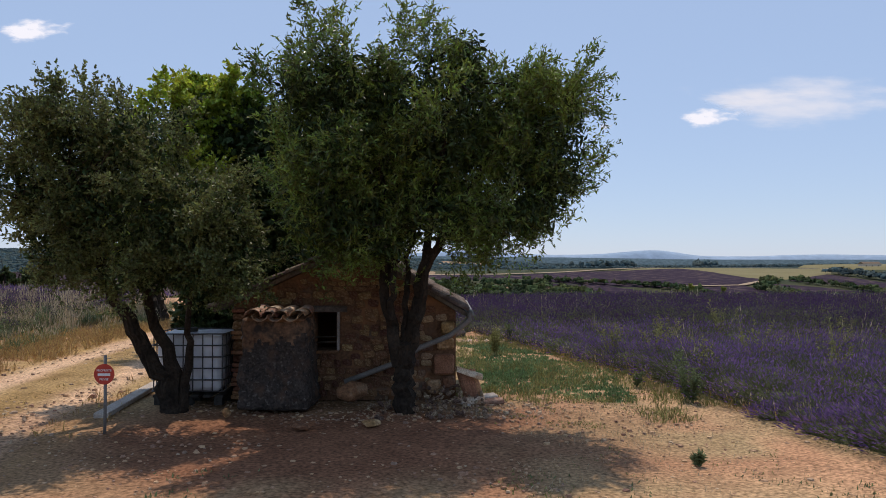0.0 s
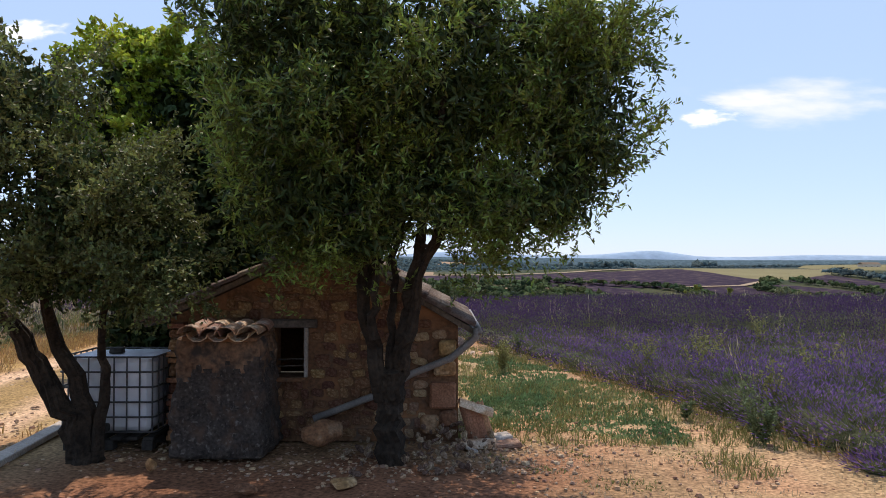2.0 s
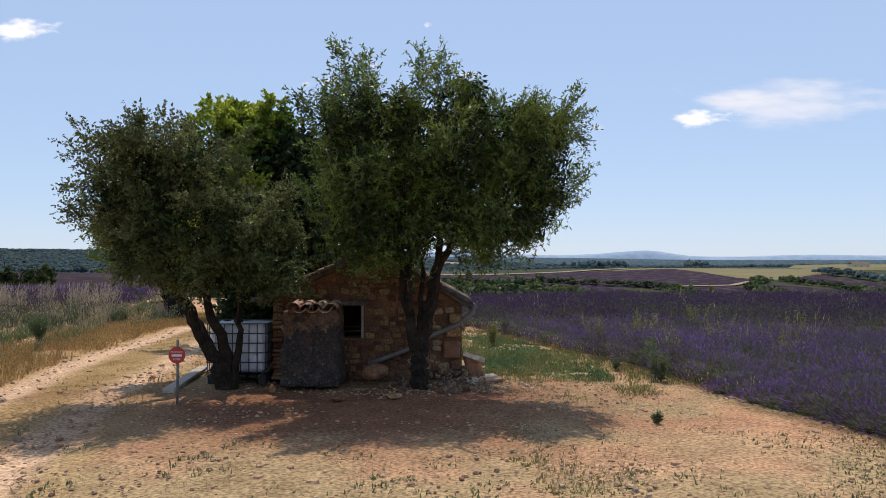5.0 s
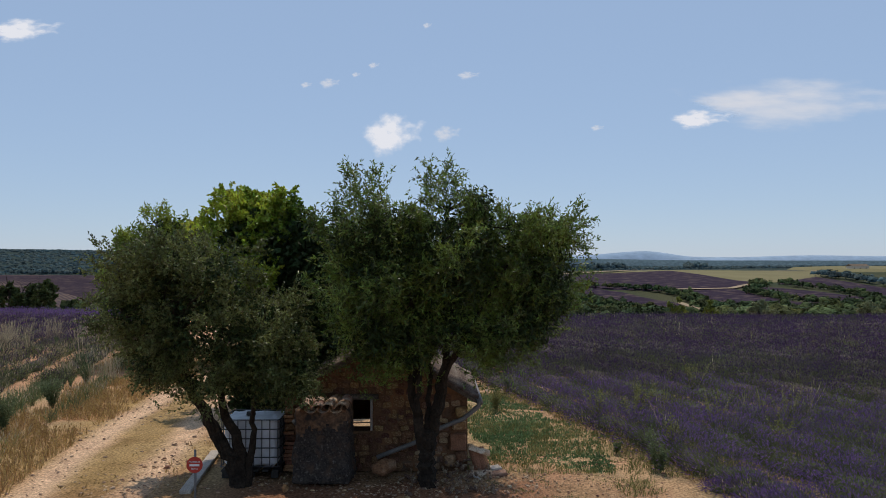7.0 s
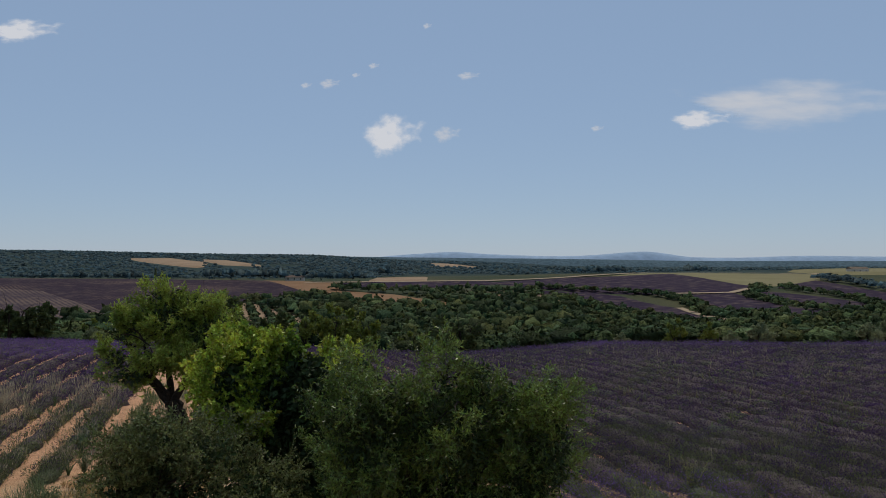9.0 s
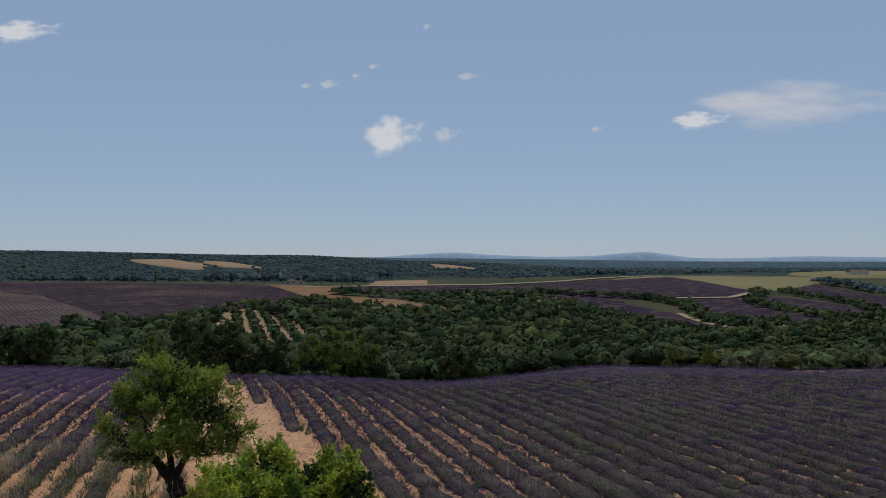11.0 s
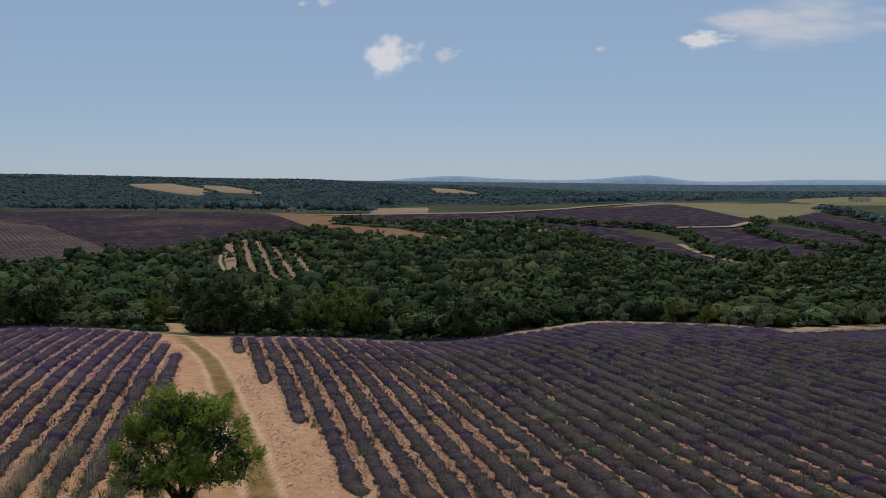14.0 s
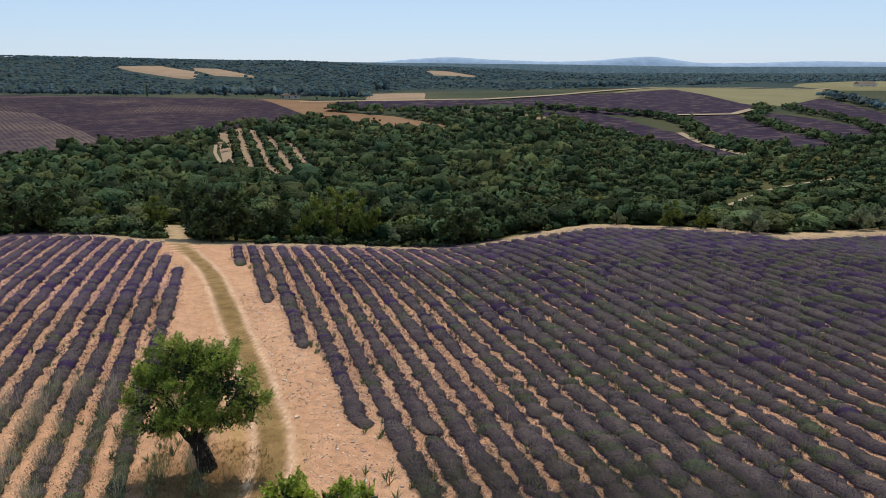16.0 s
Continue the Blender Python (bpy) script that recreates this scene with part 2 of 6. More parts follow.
def striped(m, spacing, turn, soil, low=0.5, high=0.9):
    """Lets bare soil show between the rows of a far crop."""
    n, l = m.node_tree.nodes, m.node_tree.links
    b = n["Principled BSDF"]
    old = b.inputs["Base Color"].links[0].from_socket
    place, spin, wave, patch = n.new("ShaderNodeTexCoord"), n.new("ShaderNodeMapping"), n.new("ShaderNodeTexWave"), n.new("ShaderNodeTexNoise")
    spin.inputs["Rotation"].default_value[2] = radians(turn)
    wave.inputs["Scale"].default_value, wave.inputs["Distortion"].default_value = 0.314 / spacing, 1.2
    patch.inputs["Scale"].default_value = 0.012
    l.new(place.outputs["Object"], spin.inputs["Vector"]), l.new(spin.outputs["Vector"], wave.inputs["Vector"]), l.new(place.outputs["Object"], patch.inputs["Vector"])
    lift, both, mix = n.new("ShaderNodeMapRange"), n.new("ShaderNodeMath"), n.new("ShaderNodeMix")
    lift.inputs["From Min"].default_value, lift.inputs["From Max"].default_value = low, high
    both.operation, mix.data_type = "MULTIPLY", "RGBA"
    l.new(patch.outputs["Fac"], lift.inputs["Value"]), l.new(lift.outputs["Result"], both.inputs[0]), l.new(wave.outputs["Fac"], both.inputs[1])
    l.new(both.outputs["Value"], mix.inputs["Factor"]), l.new(old, mix.inputs["A"])
    mix.inputs["B"].default_value = (*soil, 1)
    l.new(mix.outputs["Result"], b.inputs["Base Color"])
    return m


M_lavender_rows = striped(surface("far_lavender_rows", [(0.026, 0.017, 0.025), (0.034, 0.022, 0.031), (0.080, 0.056, 0.050)], 0.16, 0.95, 0.6, 0.8, fine=0.35, distance=0.3, specular=0.04), 2.8, -35, (0.25, 0.17, 0.115))
M_sparse_rows = striped(surface("sparse_lavender_rows", [(0.038, 0.027, 0.036), (0.055, 0.040, 0.048), (0.10, 0.072, 0.060)], 0.15, 0.95, 0.6, 0.8, fine=0.35, distance=0.3, specular=0.04), 2.8, -35, (0.20, 0.14, 0.095), 0.34, 0.75)
# ---- helpers of the place ----
def mesh_of(name, verts, faces, materials, index=None, smooth=False, normals=None):
    """One mesh from arrays: faces is an (n, 3) or (n, 4) array; normals: how the outside of a leafy mass faces, vertex by vertex."""
    me = bpy.data.meshes.new(name)
    verts, faces = np.asarray(verts, np.float32), np.asarray(faces, np.int32)
    k = faces.shape[1]
    me.vertices.add(len(verts)), me.loops.add(faces.size), me.polygons.add(len(faces))
    me.vertices.foreach_set("co", verts.ravel())
    me.loops.foreach_set("vertex_index", faces.ravel())
    me.polygons.foreach_set("loop_start", np.arange(len(faces), dtype=np.int32) * k)
    for m in materials:
        me.materials.append(m)
    if index is not None:
        me.polygons.foreach_set("material_index", np.asarray(index, np.int32))
    me.polygons.foreach_set("use_smooth", np.full(len(faces), smooth))
    me.update(calc_edges=True)
    if normals is not None:
        me.polygons.foreach_set("use_smooth", np.full(len(faces), True))
        normals = np.asarray(normals, np.float32)
        me.normals_split_custom_set_from_vertices(normals / np.linalg.norm(normals, axis=1, keepdims=True))
    return me


def part(name, bm, material, parent=None, label="", smooth=False):
    """Links a bmesh as one mesh object, under a thing or a part."""
    me = bpy.data.meshes.new(name)
    bm.to_mesh(me)
    bm.free()
    me.materials.append(material)
    if smooth:
        me.polygons.foreach_set("use_smooth", [True] * len(me.polygons))
    ob = new(name, me)
    ob.parent = parent
    return tagged(ob, label)


def thing(name, label, category, at=(0, 0, 0), turn=0, group=""):
    """An Empty at the base of a thing."""
    ob = new(name)
    ob.matrix_world = pose(*at, 0, 0, turn)
    ob.empty_display_size = 0.1
    return tagged(ob, label, category, group)


DISTANCES = (-400, 0, 30, 50, 60, 70, 80, 90, 100, 110, 120, 200, 300, 400, 480, 560, 650, 800, 1000, 1500, 2000, 3000, 4600)
FAN = (-0.6, -0.2, 0.0, 0.24, 0.55)
HEIGHTS = np.array([
    (-2, 0.1, 0.08, 0.0, -0.05, -0.65, -1.5, -2.4, -3.5, -4.8, -6.5, -18, -22, -18.5, -15, -11, -6.7, -10, -10, 2, 14, 48, 78),
    (-2, 0.1, 0.08, -0.2, -0.55, -1.25, -2.3, -3.5, -4.8, -6.2, -7.8, -18, -22, -20, -16, -12.5, -8, -12, -8, 4, 13, 32, 46),
    (-2, 0.1, 0.08, -0.4, -1.0, -1.8, -3.0, -4.4, -5.9, -7.4, -9.0, -20, -24, -24, -22, -16, -8, -8, -8, -5, -2, 5, 10),
    (-2, 0.1, 0.08, -0.4, -0.85, -1.4, -2.15, -3.1, -4.0, -5.0, -6.4, -16, -22, -24, -22, -16, -11, -4, -7, -11, -14, -22, -30),
    (-2, 0.1, 0.08, -0.45, -0.9, -1.5, -2.25, -3.1, -4.0, -5.0, -6.2, -12, -16, -18, -15.5, -12.5, -10, -6, -3, -8, -12, -21, -32)])


def land(x, y):
    """The height of the land, for arrays."""
    x, y = np.broadcast_arrays(np.asarray(x, float), np.asarray(y, float))
    shape = x.shape
    x, y = x.ravel(), y.ravel()
    u = np.clip(x / np.maximum(y, 60), -0.6, 0.55)
    k = np.clip(np.searchsorted(FAN, u) - 1, 0, len(FAN) - 2)
    ua, ub = np.array(FAN)[k], np.array(FAN)[k + 1]
    w = (u - ua) / (ub - ua)
    w = w * w * (3 - 2 * w)
    z = 0
    for s in (-0.06, -0.03, 0, 0.03, 0.06):
        rows = np.array([np.interp(y * (1 + s), DISTANCES, r) for r in HEIGHTS])
        z = z + (rows[k, np.arange(len(x))] * (1 - w) + rows[k + 1, np.arange(len(x))] * w) / 5
    z = z + 0.04 * np.sin(x * 0.9 + 1) * np.sin(y * 0.7) * (y < 60)
    return z.reshape(shape)


def ground_at(x, y):
    return float(land(x, y))


def smooth_noise(x, y, scale, seed=0):
    """Value noise in 0..1 for arrays."""
    x, y = np.asarray(x) / scale + seed * 17.3, np.asarray(y) / scale + seed * 9.1
    i, j = np.floor(x), np.floor(y)
    fx, fy = x - i, y - j
    fx, fy = fx * fx * (3 - 2 * fx), fy * fy * (3 - 2 * fy)

    def h(a, b):
        v = np.sin(a * 127.1 + b * 311.7 + seed * 74.7) * 43758.5453
        return v - np.floor(v)
    return (h(i, j) * (1 - fx) + h(i + 1, j) * fx) * (1 - fy) + (h(i, j + 1) * (1 - fx) + h(i + 1, j + 1) * fx) * fy


def inside(x, y, corners):
    """Which of the points lie in a polygon of the plan."""
    x, y = np.asarray(x), np.asarray(y)
    r = np.zeros(x.shape, bool)
    for (ax, ay), (bx, by) in zip(corners, corners[1:] + corners[:1]):
        r ^= ((ay > y) != (by > y)) & (x < (bx - ax) * (y - ay) / (by - ay + 1e-12) + ax)
    return r


def away(x, y, line):
    """The distance of points from a line of the plan."""
    best = np.full(np.shape(x), 1e9)
    for (ax, ay), (bx, by) in zip(line, line[1:]):
        dx, dy = bx - ax, by - ay
        s = np.clip(((x - ax) * dx + (y - ay) * dy) / (dx * dx + dy * dy), 0, 1)
        best = np.minimum(best, np.hypot(x - ax - s * dx, y - ay - s * dy))
    return best


def tube(bm, points, radii, sides=8, knobby=0.0):
    """A tapered tube along points, into bm."""
    rings, points = [], [Vector(p) for p in points]
    ridge = [1 + knobby * (random.random() - 0.5) for _ in range(sides)] if knobby else [1.0] * sides
    for i, p in enumerate(points):
        way = (points[min(i + 1, len(points) - 1)] - points[max(i - 1, 0)]).normalized()
        a = way.orthogonal().normalized() if abs(way.z) > 0.9 else way.cross(Vector((0, 0, 1))).normalized()
        b = way.cross(a).normalized()
        ring = []
        for k in range(sides):
            q = 2 * math.pi * k / sides
            r = radii[i] * (ridge[k] + 0.22 * knobby * (random.random() - 0.5))
            ring.append(bm.verts.new(p + (a * math.cos(q) + b * math.sin(q)) * r))
        rings.append(ring)
    for r0, r1 in zip(rings, rings[1:]):
        turn = min(range(sides), key=lambda s: sum((r0[k].co - r1[(k + s) % sides].co).length for k in range(0, sides, 2)))
        for k in range(sides):
            bm.faces.new((r0[k], r0[(k + 1) % sides], r1[(k + 1 + turn) % sides], r1[(k + turn) % sides]))
    bm.faces.new(rings[0][::-1]), bm.faces.new(rings[-1])


def block(bm, size, at, bevel=0.0, turn=(0, 0, 0), rough=0.0):
    """A box with bevelled, slightly uneven edges, into bm."""
    m = pose(*at, *turn) @ Matrix.Diagonal((*size, 1))
    got = bmesh.ops.create_cube(bm, size=1, matrix=m)["verts"]
    if rough:
        for v in got:
            v.co += Vector([(random.random() - 0.5) * rough for _ in range(3)])
    if bevel:
        bmesh.ops.bevel(bm, geom=list({e for v in got for e in v.link_edges}), offset=bevel, segments=1, affect="EDGES", profile=0.6)


def leaf_mesh(name, centres, ways, lengths, widths, material, rng, fold=0.25):
    """Many folded leaves in one mesh: each a diamond of two faces along its way."""
    n = len(centres)
    ways = ways / np.linalg.norm(ways, axis=1, keepdims=True)
    side = np.cross(ways, rng.normal(size=(n, 3)))
    side /= np.linalg.norm(side, axis=1, keepdims=True) + 1e-9
    up = np.cross(side, ways)
    L, W = np.reshape(lengths, (-1, 1)) * np.ones((n, 1)), np.reshape(widths, (-1, 1)) * np.ones((n, 1))
    mid = centres + ways * L * 0.45
    v = np.stack([centres, mid + side * W * 0.5 + up * W * fold, centres + ways * L, mid - side * W * 0.5 + up * W * fold], 1)
    q = np.arange(n)[:, None] * 4
    return mesh_of(name, v.reshape(-1, 3), np.concatenate([q + [0, 1, 2], q + [0, 2, 3]]), [material])

# ---- the land ----
LANE = [(-4.6, -16.0), (-5.6, 2.0), (-6.6, 8.0), (-7.3, 12.0), (-8.1, 18.0), (-8.5, 22.0), (-8.4, 27.0), (-8.7, 31.0), (-9.4, 34.2), (-11.3, 39.8), (-13.0, 44.4), (-15.3, 50.1), (-18.2, 57.5), (-22.4, 68.3), (-25.4, 75.0), (-29.4, 83.0), (-33.4, 91.5), (-37.5, 102.3), (-46.4, 125.7)]
FIELD_EDGE = [(-78.3, 94.1), (-62.5, 92.3), (-48.3, 96.0), (-35.7, 92.0), (-25.3, 91.5), (-15.8, 91.5), (-5.5, 94.5), (7.0, 99.0), (17.4, 103.0), (25.6, 107.0), (33.0, 105.0), (43.9, 98.2), (46.3, 92.5), (62.1, 96.2), (79.6, 97.8)]
# how much further the rows reach where the field falls away: by distance, from left to right
ROW_REACH = np.array([(1, 1, 1.0, 1.0, 1.005, 1.03, 1.05, 1.06), (1, 1, 1.005, 1.02, 1.03, 1.055, 1.07, 1.06), (1, 1, 1.015, 1.045, 1.075, 1.125, 1.15, 1.13), (1, 1, 1.015, 1.035, 1.065, 1.11, 1.15, 1.17), (1, 1, 1.015, 1.04, 1.052, 1.065, 1.07, 1.065)])
RIGHT_SLOPE, RIGHT_GAP, RIGHT_FIRST = -0.29, 1.74, 0.31      # rows: x = c + slope * y
LEFT_SLOPE, LEFT_GAP, LEFT_FIRST = -0.262, 1.84, -8.0


def edge_of_field(x):
    return np.interp(x, [p[0] for p in FIELD_EDGE], [p[1] for p in FIELD_EDGE])


def down_slope(x, y):
    """Carries a point of a row from the level plan on to the falling land."""
    k = np.interp(x / max(y, 1), FAN, [np.interp(y, (0, 30, 50, 60, 70, 80, 90, 100), r) for r in ROW_REACH])
    return x * k, y * k


def cover(x, y):
    """The colour of bare ground, by what grows or lies on it, with some tree shade and far haze painted in."""
    n1, n2, n3 = smooth_noise(x, y, 0.8, 1), smooth_noise(x, y, 3.1, 2), smooth_noise(x, y, 11.0, 3)
    def c(r, g, b):
        return np.stack([np.full(x.shape, r), np.full(x.shape, g), np.full(x.shape, b)], -1)
    def mix(a, b, w):
        return a + (b - a) * np.clip(w, 0, 1)[..., None]
    soil = mix(c(0.465, 0.258, 0.150), c(0.565, 0.345, 0.215), n2 * 0.6 + n1 * 0.4)
    straw = mix(c(0.33, 0.200, 0.075), c(0.44, 0.29, 0.115), n1)
    out = mix(soil, c(0.37, 0.268, 0.150), ((n1 - 0.45) * 1.8 + 0.6 * n2 + 0.42) * np.clip((26 - y) / 8, 0, 1))
    d = away(x, y, LANE)
    right = x - np.interp(y, [p[1] for p in LANE], [p[0] for p in LANE])
    verge = np.where(right < 0, 3.0, 1.7) * (0.7 + 0.6 * n2)
    out = mix(out, straw, (1.6 - d / verge * 1.4) * np.clip((d - 1.25) / 0.35, 0.25, 1) * np.clip((44 - y) / 10, 0.2, 1))
    crown = mix(mix(c(0.25, 0.160, 0.065), c(0.38, 0.262, 0.125), n1), mix(c(0.185, 0.120, 0.046), c(0.30, 0.195, 0.085), n1), (y - 22) / 6)
    out = mix(out, crown, np.where(y < 26, 2.2 - d / 0.38 - 0.8 * n2, 3.4 - d / 0.30 - 0.8 * n2))
    rut = np.abs(np.abs(d + 0.16 * (n2 - 0.5)) - 0.98)
    out = mix(out, c(0.62, 0.425, 0.285), 1.75 - rut / np.where(y < 26, 0.36, 0.15) - 0.5 * n1)
    # brown litter, darkened to add to the young almond's shadow
    litter_shade = 1.5 - np.hypot((x + 11.7) / 3.2, (y - 29.2) / 2.8) - 0.3 * n1
    out = mix(out, c(0.150, 0.090, 0.042), litter_shade * (np.abs(d - 0.98) > 0.25))
    # reddish soil, painted darker where the trees by the hut cast shade
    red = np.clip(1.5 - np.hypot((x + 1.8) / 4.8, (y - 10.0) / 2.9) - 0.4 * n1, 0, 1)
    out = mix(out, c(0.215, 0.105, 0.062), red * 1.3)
    fe = edge_of_field(x)
    margin = np.clip((y - fe) / 1.2, 0, 1)
    out = mix(out, c(0.44, 0.32, 0.19), margin)
    wide = 4.0 + 4.0 * np.clip((x - 8) / 6, 0, 1)
    scrub = mix(c(0.066, 0.070, 0.021), c(0.110, 0.095, 0.034), (n3 - 0.5) * 2.0 + (n2 - 0.5) * 0.8)
    out = mix(out, scrub, (y - fe - wide) / 2.5 * (d > 1.6))
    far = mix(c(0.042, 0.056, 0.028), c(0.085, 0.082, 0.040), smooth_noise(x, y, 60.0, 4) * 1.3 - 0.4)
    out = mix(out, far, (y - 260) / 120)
    # past 800 m a haze-blue tone is painted on the ground
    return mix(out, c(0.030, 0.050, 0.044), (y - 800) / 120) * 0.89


def spaced(near, far, step, growth):
    a = list(np.arange(0, near, step))
    while a[-1] < far:
        a.append(a[-1] + step)
        step *= growth
    return a


right_x = spaced(24, 4400, 0.42, 1.08)
ahead = spaced(76, 4750, 0.52, 1.035)
behind = spaced(14, 420, 0.7, 1.2)
fine_x = np.concatenate([np.arange(-30, -4, 0.23), np.arange(-4, 9, 0.32)])        # closer mesh where the lane runs
gx = np.array([-v for v in right_x[:0:-1]] + right_x)
gx = np.sort(np.concatenate([gx[(gx < -30.05) | (gx > 9.05)], fine_x]))
gy = np.array([-v for v in behind[:0:-1]] + ahead)
X, Y = np.meshgrid(gx, gy)
Z = land(X, Y) + 0.05 * (smooth_noise(X, Y, 1.3, 5) - 0.5) * (Y < 95)
rut_depth = np.abs(np.abs(away(X, Y, LANE)) - 1.02)
Z -= 0.05 * np.clip(1 - rut_depth / 0.4, 0, 1) * (Y < 60)
nx, ny = len(gx), len(gy)
q = (np.arange(ny - 1)[:, None] * nx + np.arange(nx - 1)[None]).ravel()
me = mesh_of("ground", np.stack([X, Y, Z], -1).reshape(-1, 3), np.stack([q, q + 1, q + nx + 1, q + nx], 1), [M_ground], smooth=True)
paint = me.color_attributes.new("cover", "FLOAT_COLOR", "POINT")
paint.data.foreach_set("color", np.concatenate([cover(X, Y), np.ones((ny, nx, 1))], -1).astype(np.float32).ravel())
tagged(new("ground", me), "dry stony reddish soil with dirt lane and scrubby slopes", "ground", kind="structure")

from mathutils.geometry import delaunay_2d_cdt


def draped(name, corners, step, lift, material, label, category="field"):
    """A crop that covers a stretch of land, with a clean border, a little above the ground."""
    xs, ys = [c[0] for c in corners], [c[1] for c in corners]
    border = []
    for (ax, ay), (bx, by) in zip(corners, corners[1:] + corners[:1]):
        m = max(1, int(math.hypot(bx - ax, by - ay) / step))
        border += [(ax + (bx - ax) * i / m, ay + (by - ay) * i / m) for i in range(m)]
    corners = border
    px, py = np.meshgrid(np.arange(min(xs), max(xs), step), np.arange(min(ys), max(ys), step))
    ok = inside(px, py, corners)
    pts = [Vector(c) for c in corners] + [Vector((a, b)) for a, b in zip(px[ok], py[ok])]
    k = len(corners)
    v, _, f, *_ = delaunay_2d_cdt(pts, [(i, (i + 1) % k) for i in range(k)], [], 1, 0.01)
    va = np.array([(p.x, p.y) for p in v])
    z = land(va[:, 0], va[:, 1]) + lift + 0.25 * smooth_noise(va[:, 0], va[:, 1], step * 1.5, 6)
    v, f = np.c_[va, z], np.array([list(t) for t in f if len(t) == 3])
    rim = np.array([(i, (i + 1) % k) for i in range(k)])      # the crop's side, down to the soil
    e = np.array(corners)
    way = np.roll(e, -1, 0) - np.roll(e, 1, 0)
    area = np.sum(e[:, 0] * np.roll(e[:, 1], -1) - np.roll(e[:, 0], -1) * e[:, 1])
    side = np.stack([way[:, 1], -way[:, 0]], -1) / np.hypot(way[:, 0], way[:, 1])[:, None] * math.copysign(2.5 + lift * 2, area)
    foot = np.c_[v[:k, :2] + side, land(v[:k, 0] + side[:, 0], v[:k, 1] + side[:, 1]) - 0.3]
    skirt = np.r_[np.c_[rim[:, 0], rim[:, 0] + len(v), rim[:, 1]], np.c_[rim[:, 1], rim[:, 0] + len(v), rim[:, 1] + len(v)]]
    f = np.r_[f, skirt if area > 0 else skirt[:, ::-1]]
    me = mesh_of(name, np.r_[v, foot], f, [material], smooth=True)
    return tagged(new(name, me), label, category, kind="structure")


FIELDS = {
    "lavender_field_west": ([(-455, 745), (-152, 657), (-83, 506), (-108, 481), (-141, 413), (-172, 385), (-199, 425), (-229, 461), (-279, 524), (-309, 538), (-440, 600)], M_lavender_rows, "distant purple lavender field on a gentle slope"),
    "lavender_field_low": ([(-309, 538), (-279, 524), (-229, 461), (-199, 425), (-172, 385), (-182, 372), (-190, 345), (-221, 356), (-400, 420), (-440, 600)], M_sparse_rows, "thin lavender rows with pale soil between them"),
    "bare_field": ([(-154, 660), (-81, 618), (-73, 550), (-30, 543), (9, 505), (6, 471), (-26, 469), (-76, 504)], M_brown_field, "bare reddish brown ploughed field"),
    "stubble_field_small": ([(-57, 650), (-62, 790), (-10, 780), (-10, 655)], M_straw_field, "pale straw coloured stubble field"),
    "meadow_strip": ([(-84, 608), (-54, 640), (44, 652), (62, 633), (13, 602), (-69, 580)], M_lavender_far, "faded purple lavender strip below the ridge"),
    "lavender_field_hill": ([(48, 638), (125, 715), (187, 743), (255, 800), (262, 716), (258, 628), (264, 597), (227, 546), (164, 549), (121, 568), (82, 601)], M_lavender_far, "purple lavender field on a rounded hill"),
    "lavender_strip_a": ([(79, 575), (121, 563), (137, 536), (151, 457), (129, 290), (117, 283), (127, 387), (117, 468), (96, 524)], M_lavender_far, "long purple lavender strip running down a slope"),
    "young_orchard_ground": ([(46, 554), (76, 562), (94, 505), (78, 488), (71, 516)], M_straw_field, "straw coloured ground of a young orchard"),
    "lavender_strip_b": ([(178, 538), (219, 536), (213, 492), (194, 342), (160, 307), (163, 344), (180, 487)], M_lavender_far, "purple lavender strip below a hedge"),
    "lavender_strip_c": ([(245, 548), (255, 485), (256, 427), (220, 372), (208, 384), (233, 502)], M_lavender_far, "purple lavender strip between hedges"),
    "lavender_strip_d": ([(279, 590), (351, 674), (347, 654), (323, 536), (314, 476), (285, 433), (288, 511), (276, 565)], M_lavender_far, "purple lavender field under the far farmhouse"),
    "dry_meadow": ([(183, 752), (270, 860), (424, 811), (358, 685), (279, 602), (264, 616), (268, 723), (259, 803)], M_green_field, "dry yellow green meadow on the hilltop"),
    "stubble_far_a": ([(-873, 2129), (-781, 2188), (-502, 1608), (-413, 1288), (-505, 1440), (-676, 1742)], M_straw_field, "pale far clearing in the woods"),
    "stubble_far_b": ([(-628, 1988), (-521, 1851), (-319, 1346), (-407, 1444)], M_straw_field, "narrow pale far clearing"),
    "stubble_far_c": ([(-12, 2622), (54, 2423), (99, 1759), (-1, 1932)], M_straw_field, "pale far clearing on the plateau"),
    "farm_field": ([(449, 916), (567, 1012), (629, 1012), (505, 811), (443, 812)], M_green_field, "dry khaki field beside a farm"),
    "orchard_ground": ([(-123, 427), (-116, 454), (-57, 356), (-44, 275), (-54, 233), (-66, 245)], M_straw_field, "bare pale brown soil of an orchard"),
}
for name, (corners, m, label) in FIELDS.items():
    big = max(c[1] for c in corners)
    draped(name, corners, 7 if big < 1000 else 40, 0.5 if big < 1000 else 3.0, m, label)


